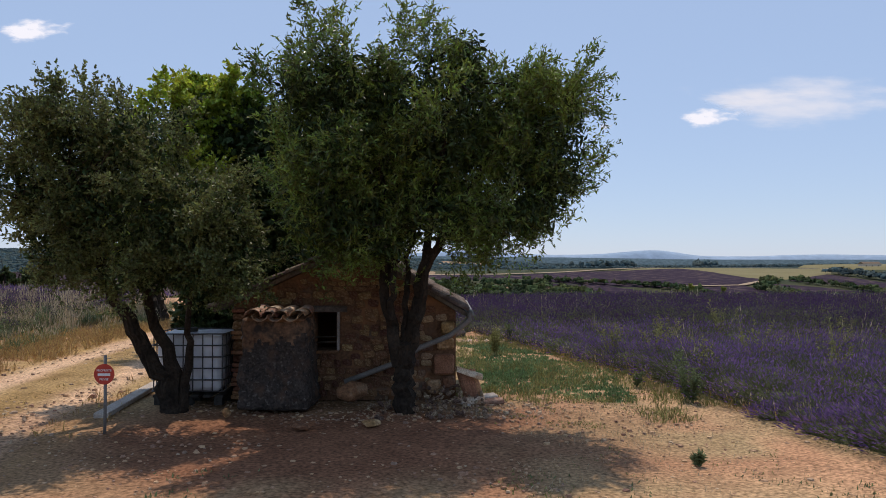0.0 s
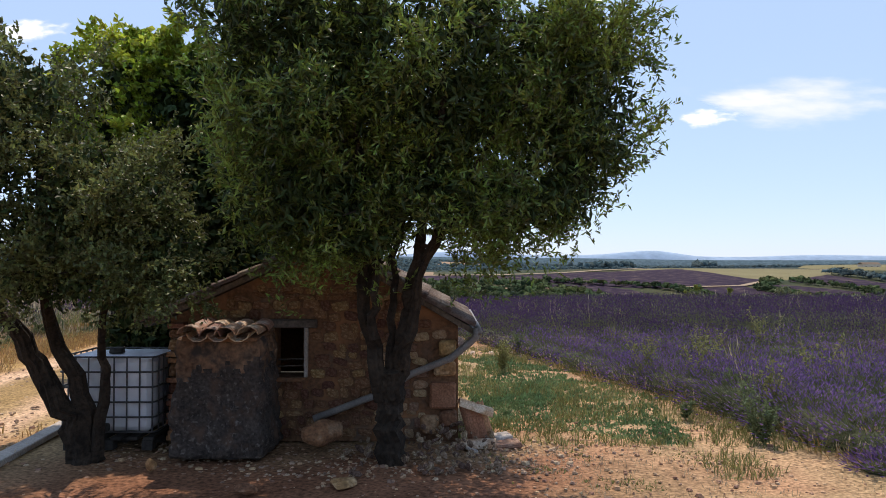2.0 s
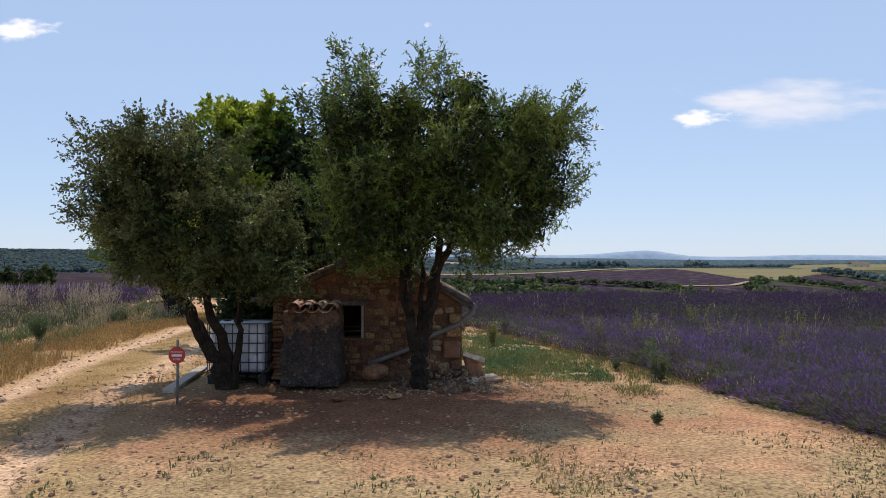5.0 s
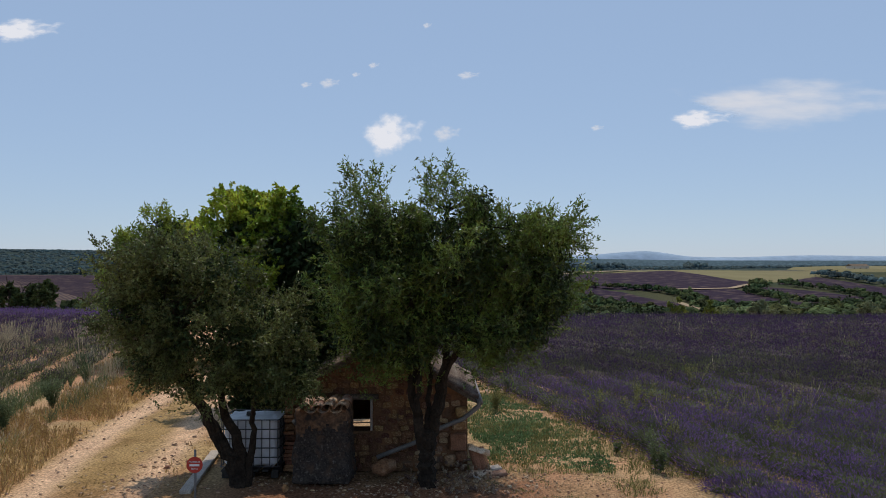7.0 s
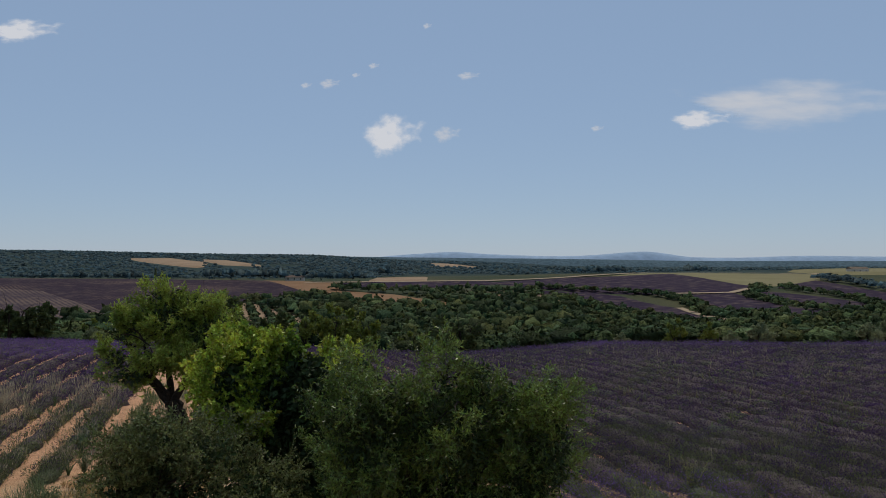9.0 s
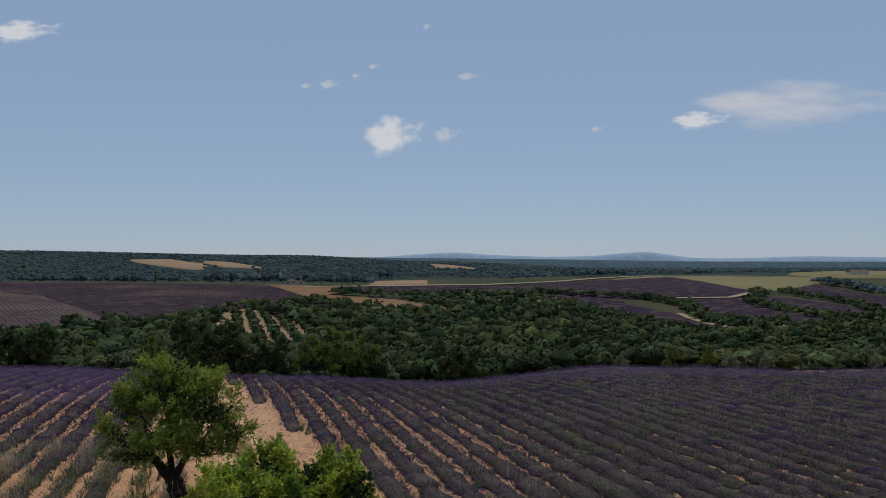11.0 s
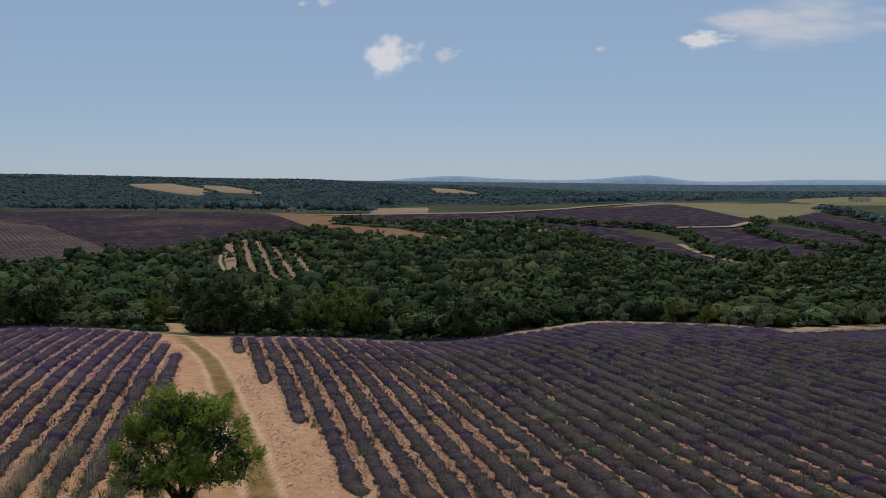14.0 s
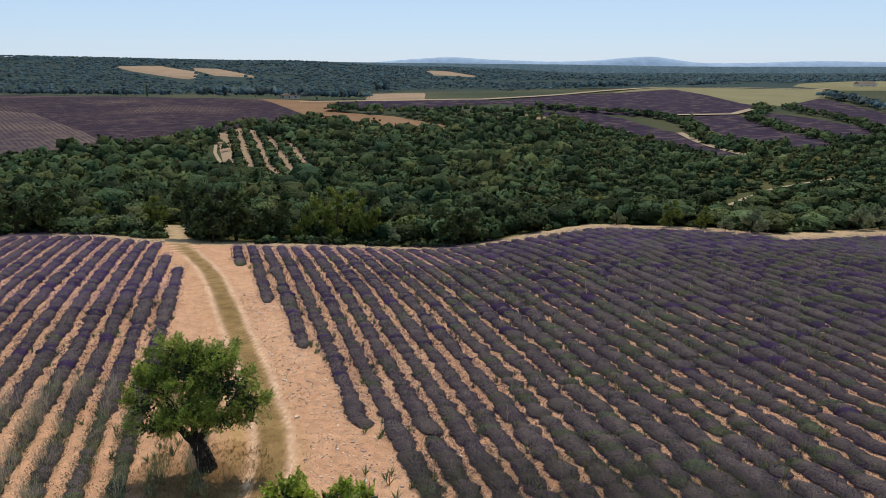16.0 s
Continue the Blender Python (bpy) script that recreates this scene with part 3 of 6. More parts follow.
def ribbon(name, line, width, lift, label):
    """A worn track along a line of the plan."""
    pts = []
    for (ax, ay), (bx, by) in zip(line, line[1:]):
        k = max(2, int(math.hypot(bx - ax, by - ay) / 6))
        pts += [(ax + (bx - ax) * i / k, ay + (by - ay) * i / k) for i in range(k)]
    pts = np.array(pts + [line[-1]], float)
    way = np.gradient(pts, axis=0)
    nor = np.c_[-way[:, 1], way[:, 0]] / np.hypot(way[:, 0], way[:, 1])[:, None]
    cols = np.stack([pts + nor * width * s for s in (-0.5, 0, 0.5)], 1)
    z = land(cols[..., 0], cols[..., 1]) + lift
    k = len(pts)
    q = (np.arange(k - 1)[:, None] * 3 + np.arange(2)[None]).ravel()
    me = mesh_of(name, np.concatenate([cols, z[..., None]], -1).reshape(-1, 3), np.stack([q, q + 1, q + 4, q + 3], 1), [M_track], smooth=True)
    tagged(new(name, me), label, "track", kind="structure")


SCRUB_TRACK = [(60, 146), (70.6, 162), (78, 172), (86, 182.6), (96, 191), (107, 200), (121, 211)]
WOOD_TRACK = [(-112, 380), (-104, 350), (-95, 324.6), (-88, 309), (-82, 302)]
ribbon("track_ridge", [(-110, 618), (-54, 634), (44, 655), (127, 725), (199, 790), (275, 880), (352, 862), (417, 811), (513, 900)], 9, 0.9, "pale dusty farm track along the ridge")
ribbon("track_hedge", [(152, 455), (131, 292)], 4, 0.9, "pale track beside a lavender strip")
ribbon("track_terrace", [(164, 553), (219, 541), (262, 590)], 7, 0.9, "pale track between lavender fields")
ribbon("track_scrub", SCRUB_TRACK, 1.5, 0.3, "narrow pale track through the scrub")
ribbon("track_wood", WOOD_TRACK, 1.6, 0.5, "narrow track climbing through the wood")

# mountains on the horizon, with the blue of distance painted into their colours
def mountain(name, distance, profile, label, material=M_mountain):
    """A far ridge with a rounded back; profile: x/distance and height."""
    u = np.linspace(profile[0][0], profile[-1][0], 160)
    hgt = np.interp(u, [p[0] for p in profile], [p[1] for p in profile])
    hgt = np.convolve(np.pad(hgt, 4, mode="edge"), np.ones(9) / 9, "valid") + 1.5 * (smooth_noise(u, u, 0.012, 7) - 0.5) - 9
    rows = []
    for s in np.linspace(0, 1, 8):
        rows.append(np.stack([u * distance, np.full_like(u, distance + 160 * s), -30 + (hgt + 30) * np.sin(s * math.pi / 2)], -1))
    v = np.stack(rows)
    q = (np.arange(7)[:, None] * 160 + np.arange(159)[None]).ravel()
    tagged(new(name, mesh_of(name, v.reshape(-1, 3), np.stack([q, q + 1, q + 161, q + 160], 1), [material], smooth=True)), label, "mountain", kind="structure")


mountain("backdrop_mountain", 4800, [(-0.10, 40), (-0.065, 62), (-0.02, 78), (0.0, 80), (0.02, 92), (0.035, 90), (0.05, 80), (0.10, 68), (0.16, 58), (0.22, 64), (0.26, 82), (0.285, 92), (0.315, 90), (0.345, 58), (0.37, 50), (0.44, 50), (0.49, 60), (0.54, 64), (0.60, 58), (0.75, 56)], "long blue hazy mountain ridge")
mountain("backdrop_ridge", 4650, [(-0.75, 92), (-0.5, 88), (-0.3, 72), (-0.1, 54), (0.05, 46), (0.2, 40), (0.35, 28), (0.75, 26)], "low wooded ridge on the horizon, coloured blue for haze", M_far_ridge)

# small fair-weather clouds far beyond the hills
def cloud_material(name, scale, thick, glow):
    m = bpy.data.materials.new(name)
    m.use_nodes = True
    n, l = m.node_tree.nodes, m.node_tree.links
    n.remove(n["Principled BSDF"])
    at = n.new("ShaderNodeTexCoord").outputs["Object"]
    noise_node = n.new("ShaderNodeTexNoise")
    noise_node.inputs["Scale"].default_value, noise_node.inputs["Detail"].default_value, noise_node.inputs["Roughness"].default_value = scale, 6, 0.52
    l.new(at, noise_node.inputs["Vector"])
    length = n.new("ShaderNodeVectorMath")
    length.operation = "LENGTH"
    l.new(at, length.inputs[0])
    edge = n.new("ShaderNodeMath")
    edge.operation = "SUBTRACT"
    l.new(noise_node.outputs["Fac"], edge.inputs[0])
    bent = n.new("ShaderNodeMath")
    bent.operation = "MULTIPLY"
    bent.inputs[1].default_value = 0.62
    l.new(length.outputs["Value"], bent.inputs[0]), l.new(bent.outputs["Value"], edge.inputs[1])
    cut = n.new("ShaderNodeMapRange")
    cut.interpolation_type = "SMOOTHSTEP"
    cut.inputs["From Min"].default_value, cut.inputs["From Max"].default_value, cut.inputs["To Max"].default_value = 0.0, 0.50, thick
    l.new(edge.outputs["Value"], cut.inputs["Value"])
    shine, clear, mix = n.new("ShaderNodeEmission"), n.new("ShaderNodeBsdfTransparent"), n.new("ShaderNodeMixShader")
    shine.inputs["Color"].default_value, shine.inputs["Strength"].default_value = (0.90, 0.93, 1.0, 1), glow
    l.new(cut.outputs["Result"], mix.inputs["Fac"]), l.new(clear.outputs["BSDF"], mix.inputs[1]), l.new(shine.outputs["Emission"], mix.inputs[2])
    l.new(mix.outputs["Shader"], n["Material Output"].inputs["Surface"])
    return m


M_cloud = cloud_material("cumulus_cloud", 2.0, 1.5, 0.95)
M_wisp = cloud_material("thin_cloud", 2.2, 0.75, 0.84)
CLOUDS = [(-0.061, 0.180, 0.050, 0.039, M_cloud), (0.014, 0.178, 0.024, 0.016, M_wisp), (-0.563, 0.319, 0.060, 0.022, M_cloud), (0.36, 0.199, 0.050, 0.018, M_cloud), (0.50, 0.226, 0.20, 0.050, M_wisp), (0.42, 0.225, 0.10, 0.022, M_wisp),
          (-0.145, 0.246, 0.018, 0.010, M_wisp), (-0.176, 0.243, 0.010, 0.006, M_wisp), (-0.084, 0.270, 0.010, 0.006, M_wisp), (-0.108, 0.257, 0.008, 0.005, M_wisp), (-0.011, 0.325, 0.008, 0.006, M_wisp), (0.221, 0.185, 0.012, 0.006, M_wisp), (0.044, 0.257, 0.02, 0.008, M_wisp)]
for k, (u, v, wide, tall, m) in enumerate(CLOUDS):
    me = mesh_of("cloud", [(-1.2, 0, -1.2), (0, 0.12, -1.2), (1.2, 0, -1.2), (-1.2, 0.12, 1.2), (0, 0.24, 1.2), (1.2, 0.12, 1.2)], [(0, 1, 4, 3), (1, 2, 5, 4)], [m], smooth=True)
    ob = tagged(new("cloud", me), "small white fair weather cloud in blue sky", "cloud", kind="structure")
    ob.matrix_world = pose(u * 4700, 4700, v * 4700 + 4, 0, 0, 0) @ Matrix.Diagonal((wide * 4700, 60, tall * 4700, 1))

# ---- lavender rows ----
def bushes(name, spots, rng, label, bloom=1.0, green=0.03, slope=-0.28, broad=1.0):
    """One planted row: rounded bushes, each a leafy dome under stalks with flower spikes. spots: x, y, size."""
    V, F, I, N, base = [], [], [], [], 0
    for x, y, s in spots:
        d = math.hypot(x - 1, y + 1)
        n, wide = (390, 0.66) if d < 20 else (195, 0.88) if d < 32 else (120, 1.15) if d < 50 else (52, 1.7) if d < 70 else (26, 2.5)
        z = ground_at(x, y)
        s *= 1.0 if d < 22 else 1.12 if d < 60 else 1.22
        low_dome = 0.72 if d < 50 else 0.85
        weedy = rng.uniform() < green
        skin = 4 if weedy or d < 24 else 1 if rng.uniform() < min(0.35, (d - 40) / 110) else 2
        sides = 8 if d < 40 else 6
        ring = np.arange(sides) * 2 * math.pi / sides
        shape = ((0.55, -0.05), (0.68, 0.22), (0.46, 0.44)) if d < 40 else ((0.62, -0.05), (0.58, 0.34))
        dome = []
        for r, h in shape:                            # longer along the row than across it
            across, along = np.cos(ring) * r * s * (broad * 0.85 if d > 24 else 0.74) * rng.uniform(0.75, 1.2, sides), np.sin(ring) * r * s * low_dome * 1.45 * rng.uniform(0.8, 1.2, sides)
            dome.append(np.stack([x + across + slope * along, y + along, np.full(sides, z + h * s * low_dome)], -1))
        V.append(np.concatenate(dome + [[(x, y, z + 0.56 * s * low_dome)]]))
        N.append((V[-1] - np.array([x, y, z - 0.1])) * [1, 0.3, 1])
        k = np.arange(sides)
        for lv in range(len(shape) - 1):
            a, b = base + lv * sides, base + lv * sides + sides
            F += [np.stack([a + k, a + (k + 1) % sides, b + (k + 1) % sides], -1), np.stack([a + k, b + (k + 1) % sides, b + k], -1)]
            I.append(np.full(2 * sides, skin))
        a = base + (len(shape) - 1) * sides
        F.append(np.stack([a + k, a + (k + 1) % sides, np.full(sides, a + sides)], -1))
        I.append(np.full(sides, skin))
        base += len(shape) * sides + 1
        a = rng.uniform(0, 2 * math.pi, n)
        tilt = np.arccos(rng.uniform(0.22 if d < 26 else 0.48, 1, n))
        ln = s * rng.uniform(0.86, 1.14, n)
        way = np.stack([np.sin(tilt) * np.cos(a) * 1.1, np.sin(tilt) * np.sin(a) * 1.1, np.cos(tilt) * 0.92], -1)
        root = np.stack([x + np.cos(a) * np.sin(tilt) * s * (0.16 if d < 32 else 0.22) * broad, y + np.sin(a) * np.sin(tilt) * s * 0.16, np.full(n, z - 0.02)], -1)
        shift = rng.uniform(-0.32, 0.32, n) * min(s, 0.8)
        root[:, 0] += slope * shift
        root[:, 1] += shift
        tip = root + way * ln[:, None]
        side = np.cross(way, rng.normal(size=(n, 3)))
        side /= np.linalg.norm(side, axis=1, keepdims=True) + 1e-9
        w, spike = 0.0045 * wide, 0.062 if d < 32 else 0.085 if d < 50 else 0.11
        low, stem_top = root + way * ln[:, None] * 0.5, tip - way * spike
        flower_w = 0.014 * wide
        mid = tip - way * spike * 0.55
        face = np.cross(side, way)
        dull = rng.uniform(size=n) > (0.2 if weedy else bloom * rng.uniform(0.8, 1.1))
        bloomed = np.where(dull, 0, 3 if d < 24 or y > (50 if slope > -0.27 else 72) + 14 * float(smooth_noise(np.array(x), np.array(y), 7.0, 15)) else 1)
        if d < 32:
            V.append(np.stack([low - side * w, low + side * w, stem_top, stem_top - way * 0.012, mid + side * flower_w, tip, mid - side * flower_w], 1).reshape(-1, 3))
            o = base + np.arange(n)[:, None] * 7
            F += [o + [0, 1, 2], o + [3, 4, 5], o + [3, 5, 6]]
            I += [np.zeros(n, int), bloomed, bloomed]
            base += n * 7
            N.append(np.repeat(0.9 * face + 0.3 * way + [0, 0, 0.15], 7, 0))
        else:
            V.append(np.stack([stem_top + side * flower_w, tip, stem_top - side * flower_w], 1).reshape(-1, 3))
            o = base + np.arange(n)[:, None] * 3
            F.append(o + [0, 1, 2])
            I.append(bloomed)
            base += n * 3
            N.append(np.repeat(0.9 * face + 0.35 * way + [0, 0, 0.15], 3, 0))
    if not V:
        return None
    me = mesh_of(name, np.concatenate(V), np.concatenate(F), [M_stem, M_flower, M_dome, M_flower_full, M_green_dome], np.concatenate(I), normals=np.concatenate(N))
    return tagged(new(name, me), label, "lavender", kind="stuff")


rng = np.random.default_rng(5)


def planted(c, slope, start, side):
    """The spots along one row, from start to the field's far edge, as far as it can be seen."""
    spots, y = [], start
    while y < 104:
        x = c + slope * y
        wide = 0.66 * (y + 3.2) + 5
        patchy = float(smooth_noise(np.array(x), np.array(y), 5.0, 11))
        loose = 0.05 if side == "left" or x < 4 else 0.09
        bare = (0.04 if y > 34 else 0.35) if side == "left" else 0.03 + (0.7 if x > 4 else 0.4) * max(0.0, float(smooth_noise(np.array((x - slope * y) * 2.2), np.array(y), 2.6, 12)) - 0.58)
        thin = rng.uniform() < bare
        px, py = down_slope(x, y)
        if abs(x) < wide and py < edge_of_field(px) - 1.0 and not (thin and rng.uniform() < 0.45):
            spots.append((px + rng.normal() * loose, py + rng.normal() * loose, rng.uniform(0.62 - loose, 0.77 + loose) * (0.88 + 0.25 * patchy) * (rng.uniform(0.35, 0.7) if thin else 1.12 if side == "right" and x > 2 else 1)))
        y += 0.38
    return spots


ROW_STARTS = {0: 73.0, 1: 58.0, 2: 47.2, 3: 35.0}
for i in range(50):
    c = RIGHT_FIRST + RIGHT_GAP * i
    start = ROW_STARTS.get(i, 24.0 if i == 4 else 6.0)
    spots = planted(c, RIGHT_SLOPE, start, "right")
    if i == 5:                                        # the first bushes of the near row sprawl on to the bare soil
        spots += [(x - 0.55, y, 0.85 * s) for x, y, s in spots if y < 11.5]
    bushes("lavender_row", spots, rng, "long row of purple lavender bushes in bloom on stony soil", green=0.06 if i < 9 else 0.20, broad=1.25 if i < 5 else 1.36 if i < 10 else 1.46)
for i in range(17):
    c = LEFT_FIRST - LEFT_GAP * i
    row = [s for s in planted(c, LEFT_SLOPE, 23.0 if i == 0 else 22.0 - i, "left") if s[1] < (71.5 if i == 0 else 80 if i == 1 else 99)]
    bushes("lavender_row", [s for s in row if s[1] >= 37], rng, "long row of purple lavender bushes in bloom on stony soil", 0.95, slope=LEFT_SLOPE, broad=1.3)
    bushes("weedy_lavender_row", [(x, y, s * 0.84) for x, y, s in row if y < 37], rng, "thin row of faded lavender choked with weeds", 0.45, 0.45, broad=1.15)

# ---- woods in the valley and on the plateau ----
def crowns(spots, rings, seg, leaves, leaf, rng, rough=0.2, up=0.25, sides=0):
    """Lumpy tree crowns with loose leaf clumps round them: vertices, faces, normals and the owner of each vertex."""
    sp = np.array(spots, float)
    own = np.arange(len(sp))
    z = land(sp[:, 0], sp[:, 1]) - 0.2
    c, size = np.c_[sp[:, :2], z + sp[:, 3] * 0.50], np.stack([sp[:, 2], sp[:, 2], sp[:, 3] * 0.5], -1)
    for _ in range(sides):                           # side boughs make the outline uneven
        a, k = rng.uniform(0, 2 * math.pi, len(sp)), rng.uniform(0.45, 0.7, len(sp))[:, None]
        off = np.stack([np.cos(a) * sp[:, 2] * 0.62, np.sin(a) * sp[:, 2] * 0.62, rng.uniform(-0.22, 0.22, len(sp)) * sp[:, 3]], -1)
        c, size, own = np.r_[c, c[:len(sp)] + off], np.r_[size, size[:len(sp)] * k], np.r_[own, np.arange(len(sp))]
    n = len(c)
    polar = np.radians(rings)
    a = np.arange(seg) * 2 * math.pi / seg
    unit = np.concatenate([[(0, 0, 1)]] + [np.stack([np.sin(p) * np.cos(a + 0.3 * i), np.sin(p) * np.sin(a + 0.3 * i), np.full(seg, np.cos(p))], -1) for i, p in enumerate(polar)])
    k = len(unit)
    turn = rng.uniform(0, 2 * math.pi, n)[:, None]
    d = np.stack([unit[:, 0] * np.cos(turn) - unit[:, 1] * np.sin(turn), unit[:, 0] * np.sin(turn) + unit[:, 1] * np.cos(turn), np.broadcast_to(unit[:, 2], (n, k))], -1)
    ph = rng.uniform(0, 6.3, (n, 1, 3))
    lump = 0.9 + rough * np.sin(d * 4.1 + ph).sum(-1) * 0.6 + rough * 0.7 * rng.normal(size=(n, k))
    V = c[:, None] + d * np.clip(lump, 0.45, 1.5)[..., None] * size[:, None]
    N = d * [1, 1, 0.9] + [0, 0, up] + rng.normal(size=(n, k, 3)) * 0.2
    q = np.arange(seg)
    f = [np.stack([np.zeros(seg, int), 1 + q, 1 + (q + 1) % seg], -1)]
    for i in range(len(rings) - 1):
        p, r = 1 + i * seg, 1 + (i + 1) * seg
        f += [np.stack([p + q, r + q, r + (q + 1) % seg], -1), np.stack([p + q, r + (q + 1) % seg, p + (q + 1) % seg], -1)]
    f = np.concatenate(f)
    F = (np.arange(n)[:, None, None] * k + f[None]).reshape(-1, 3)
    V, N, own_v = V.reshape(-1, 3), N.reshape(-1, 3), np.repeat(own, k)
    if leaves:
        o = np.repeat(np.arange(n), leaves)
        m = len(o)
        g = rng.normal(size=(m, 3))
        g[:, 2] = np.abs(g[:, 2]) - 0.35
        g /= np.linalg.norm(g, axis=1, keepdims=True)
        p = c[o] + g * size[o] * rng.uniform(0.84, 1.22, m)[:, None]
        t = rng.normal(size=(m, 3))
        t /= np.linalg.norm(t, axis=1, keepdims=True)
        b = np.cross(t, rng.normal(size=(m, 3)))
        b /= np.linalg.norm(b, axis=1, keepdims=True)
        w = (leaf * size[o, 0] ** 0.5 * rng.uniform(0.6, 1.4, m))[:, None]
        tri = np.stack([p - t * w, p + t * w * 0.6 + b * w, p + t * w * 0.5 - b * w], 1).reshape(-1, 3)
        F = np.r_[F, len(V) + np.arange(m * 3).reshape(-1, 3)]
        V, N, own_v = np.r_[V, tri], np.r_[N, np.repeat(g + [0, 0, up] + rng.normal(size=(m, 3)) * 0.35, 3, 0)], np.r_[own_v, np.repeat(own[o], 3)]
    return V, F, N, own_v


def wood(name, spots, material, label, rng, tones=(0.5, 0.74, 0.95, 1.2, 1.5)):
    V, F, N, T, base = [], [], [], [], 0
    for near, far, rings, seg, leaves, leaf, rough, up, sides in ((0, 155, (38, 78, 112), 7, 24, 0.22, 0.22, 0.2, 2), (155, 240, (40, 82, 112), 6, 16, 0.29, 0.24, 0.2, 1), (240, 820, (44, 92), 6, 9, 0.42, 0.24, 0.2, 0), (820, 9000, (48, 100), 6, 0, 0, 0.2, 0.5, 0)):
        mine = [s for s in spots if near <= s[1] < far]
        if not mine:
            continue
        v, f, n, own = crowns(mine, rings, seg, leaves, leaf, rng, rough, up, sides)
        shade, warm = rng.choice(tones, size=len(mine), p=[0.2, 0.25, 0.25, 0.2, 0.1]), rng.uniform(-0.18, 0.16, len(mine))
        if near == 820:
            shade = 0.78 + 0.22 * shade
        tint = np.stack([shade * (1 + warm), shade, shade * (1 - 0.6 * warm), np.ones(len(mine))], -1)
        V.append(v), F.append(f + base), N.append(n), T.append(tint[own])
        base += len(v)
    me = mesh_of(name, np.concatenate(V), np.concatenate(F), [material], normals=np.concatenate(N))
    me.color_attributes.new("tint", "FLOAT_COLOR", "POINT").data.foreach_set("color", np.concatenate(T).astype(np.float32).ravel())
    return tagged(new(name, me), label, "trees", kind="stuff")


rng = np.random.default_rng(8)
OPEN = [c for c, *_ in FIELDS.values()]
ORCHARD = FIELDS["orchard_ground"][0]


def open_land(x, y):
    r = np.zeros(x.shape, bool)
    for c in OPEN:
        r |= inside(x, y, c)
    return r


spots = []
y = 104.0
while y < 540:                                   # the valley
    step = 3.4 + y * 0.003
    xs = np.arange(-0.68 * y - 8, 0.68 * y + 8, step) + rng.uniform(-1, 1)
    px, py = xs + rng.normal(size=len(xs)) * step * 0.3, y + rng.normal(size=len(xs)) * step * 0.3
    dense = smooth_noise(px, py, 26.0, 21)
    u = px / py
    top = np.interp(u, [-0.7, -0.55, -0.4, -0.25, -0.1, 0.0, 0.1, 0.2, 0.3, 0.45, 0.7], [325, 325, 372, 460, 525, 540, 540, 510, 440, 335, 395])
    keep = (py < top) & ~open_land(px, py) & (py > edge_of_field(np.clip(px, -78, 78)) + 6 + 3.5 * (px > 10)) & (away(px, py, LANE) > 2.5) & (away(px, py, SCRUB_TRACK) > 3.5) & (away(px, py, WOOD_TRACK) > 4.5)
    scrubby = (u > 0.12) & (py < 230) & (py > 130)
    keep &= np.where(scrubby, rng.uniform(size=len(px)) < 0.92, (dense > 0.25) | (rng.uniform(size=len(px)) < 0.5))
    for a, b, g, sc in zip(px[keep], py[keep], dense[keep], scrubby[keep]):
        r = step * rng.choice([0.32, 0.45, 0.58, 0.72, 0.95], p=[0.2, 0.3, 0.25, 0.17, 0.08]) * rng.uniform(0.85, 1.15) * (rng.uniform(0.4, 0.85) if sc else 0.65 if b > 225 and a > 0.2 * b else 1)
        tall = r * rng.uniform(1.2, 1.9) * (0.7 if sc else 1.05) + 0.3
        spots.append((a, b, r, tall if b > 145 else max(0.8, min(tall, 0.55 * (0.4 - ground_at(a, b))))))
    y += step * 0.9
x, y = rng.uniform(-78, 78, 2600), rng.uniform(94, 126, 2600)
low = (y > edge_of_field(x) + 4.0 + 4.0 * np.clip((x - 8) / 6, 0, 1)) & (y < edge_of_field(x) + 17) & (away(x, y, LANE) > 2.0) & (smooth_noise(x, y, 5.0, 24) > 0.3)
for a, b in zip(x[low], y[low]):                 # low scrub behind the lavender
    r = rng.uniform(0.35, 1.0)
    spots.append((a, b, r, r * rng.uniform(0.9, 1.4)))
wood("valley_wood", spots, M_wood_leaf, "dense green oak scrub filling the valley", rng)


def hedge(line, width, r, tall, gap, name="hedge_wood"):
    spots = []
    for (ax, ay), (bx, by) in zip(line, line[1:]):
        k = int(math.hypot(bx - ax, by - ay) / gap * width)
        for _ in range(max(2, k)):
            s = rng.uniform()
            spots.append((ax + (bx - ax) * s + rng.normal() * width, ay + (by - ay) * s + rng.normal() * width * 1.5, r * rng.uniform(0.7, 1.2), tall * rng.uniform(0.7, 1.2)))
    # hedges from 640 m outwards take the haze-tinted leaf
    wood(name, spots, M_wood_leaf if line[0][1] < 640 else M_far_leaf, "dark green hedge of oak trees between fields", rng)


hedge([(-80, 560), (-30, 556), (40, 560), (80, 575)], 3, 3.2, 6.5, 5)
hedge([(84, 600), (125, 570), (160, 553), (170, 500), (158, 440), (140, 300)], 3, 2.8, 4.8, 5)
hedge([(72, 575), (90, 524), (110, 468), (120, 387), (110, 283)], 3, 2.6, 4.0, 5)
hedge([(264, 600), (250, 560), (214, 500), (205, 400), (195, 345)], 2.5, 2.6, 4.2, 5)
hedge([(280, 585), (268, 540), (270, 470), (245, 400)], 2.5, 2.6, 4.2, 5)
hedge([(370, 700), (340, 560), (325, 470)], 4, 3.6, 6.5, 8)
hedge([(-215, 690), (-150, 668), (-118, 668)], 2.5, 4.0, 10, 8)
hedge([(-440, 780), (-260, 730)], 4, 3.5, 7, 10)
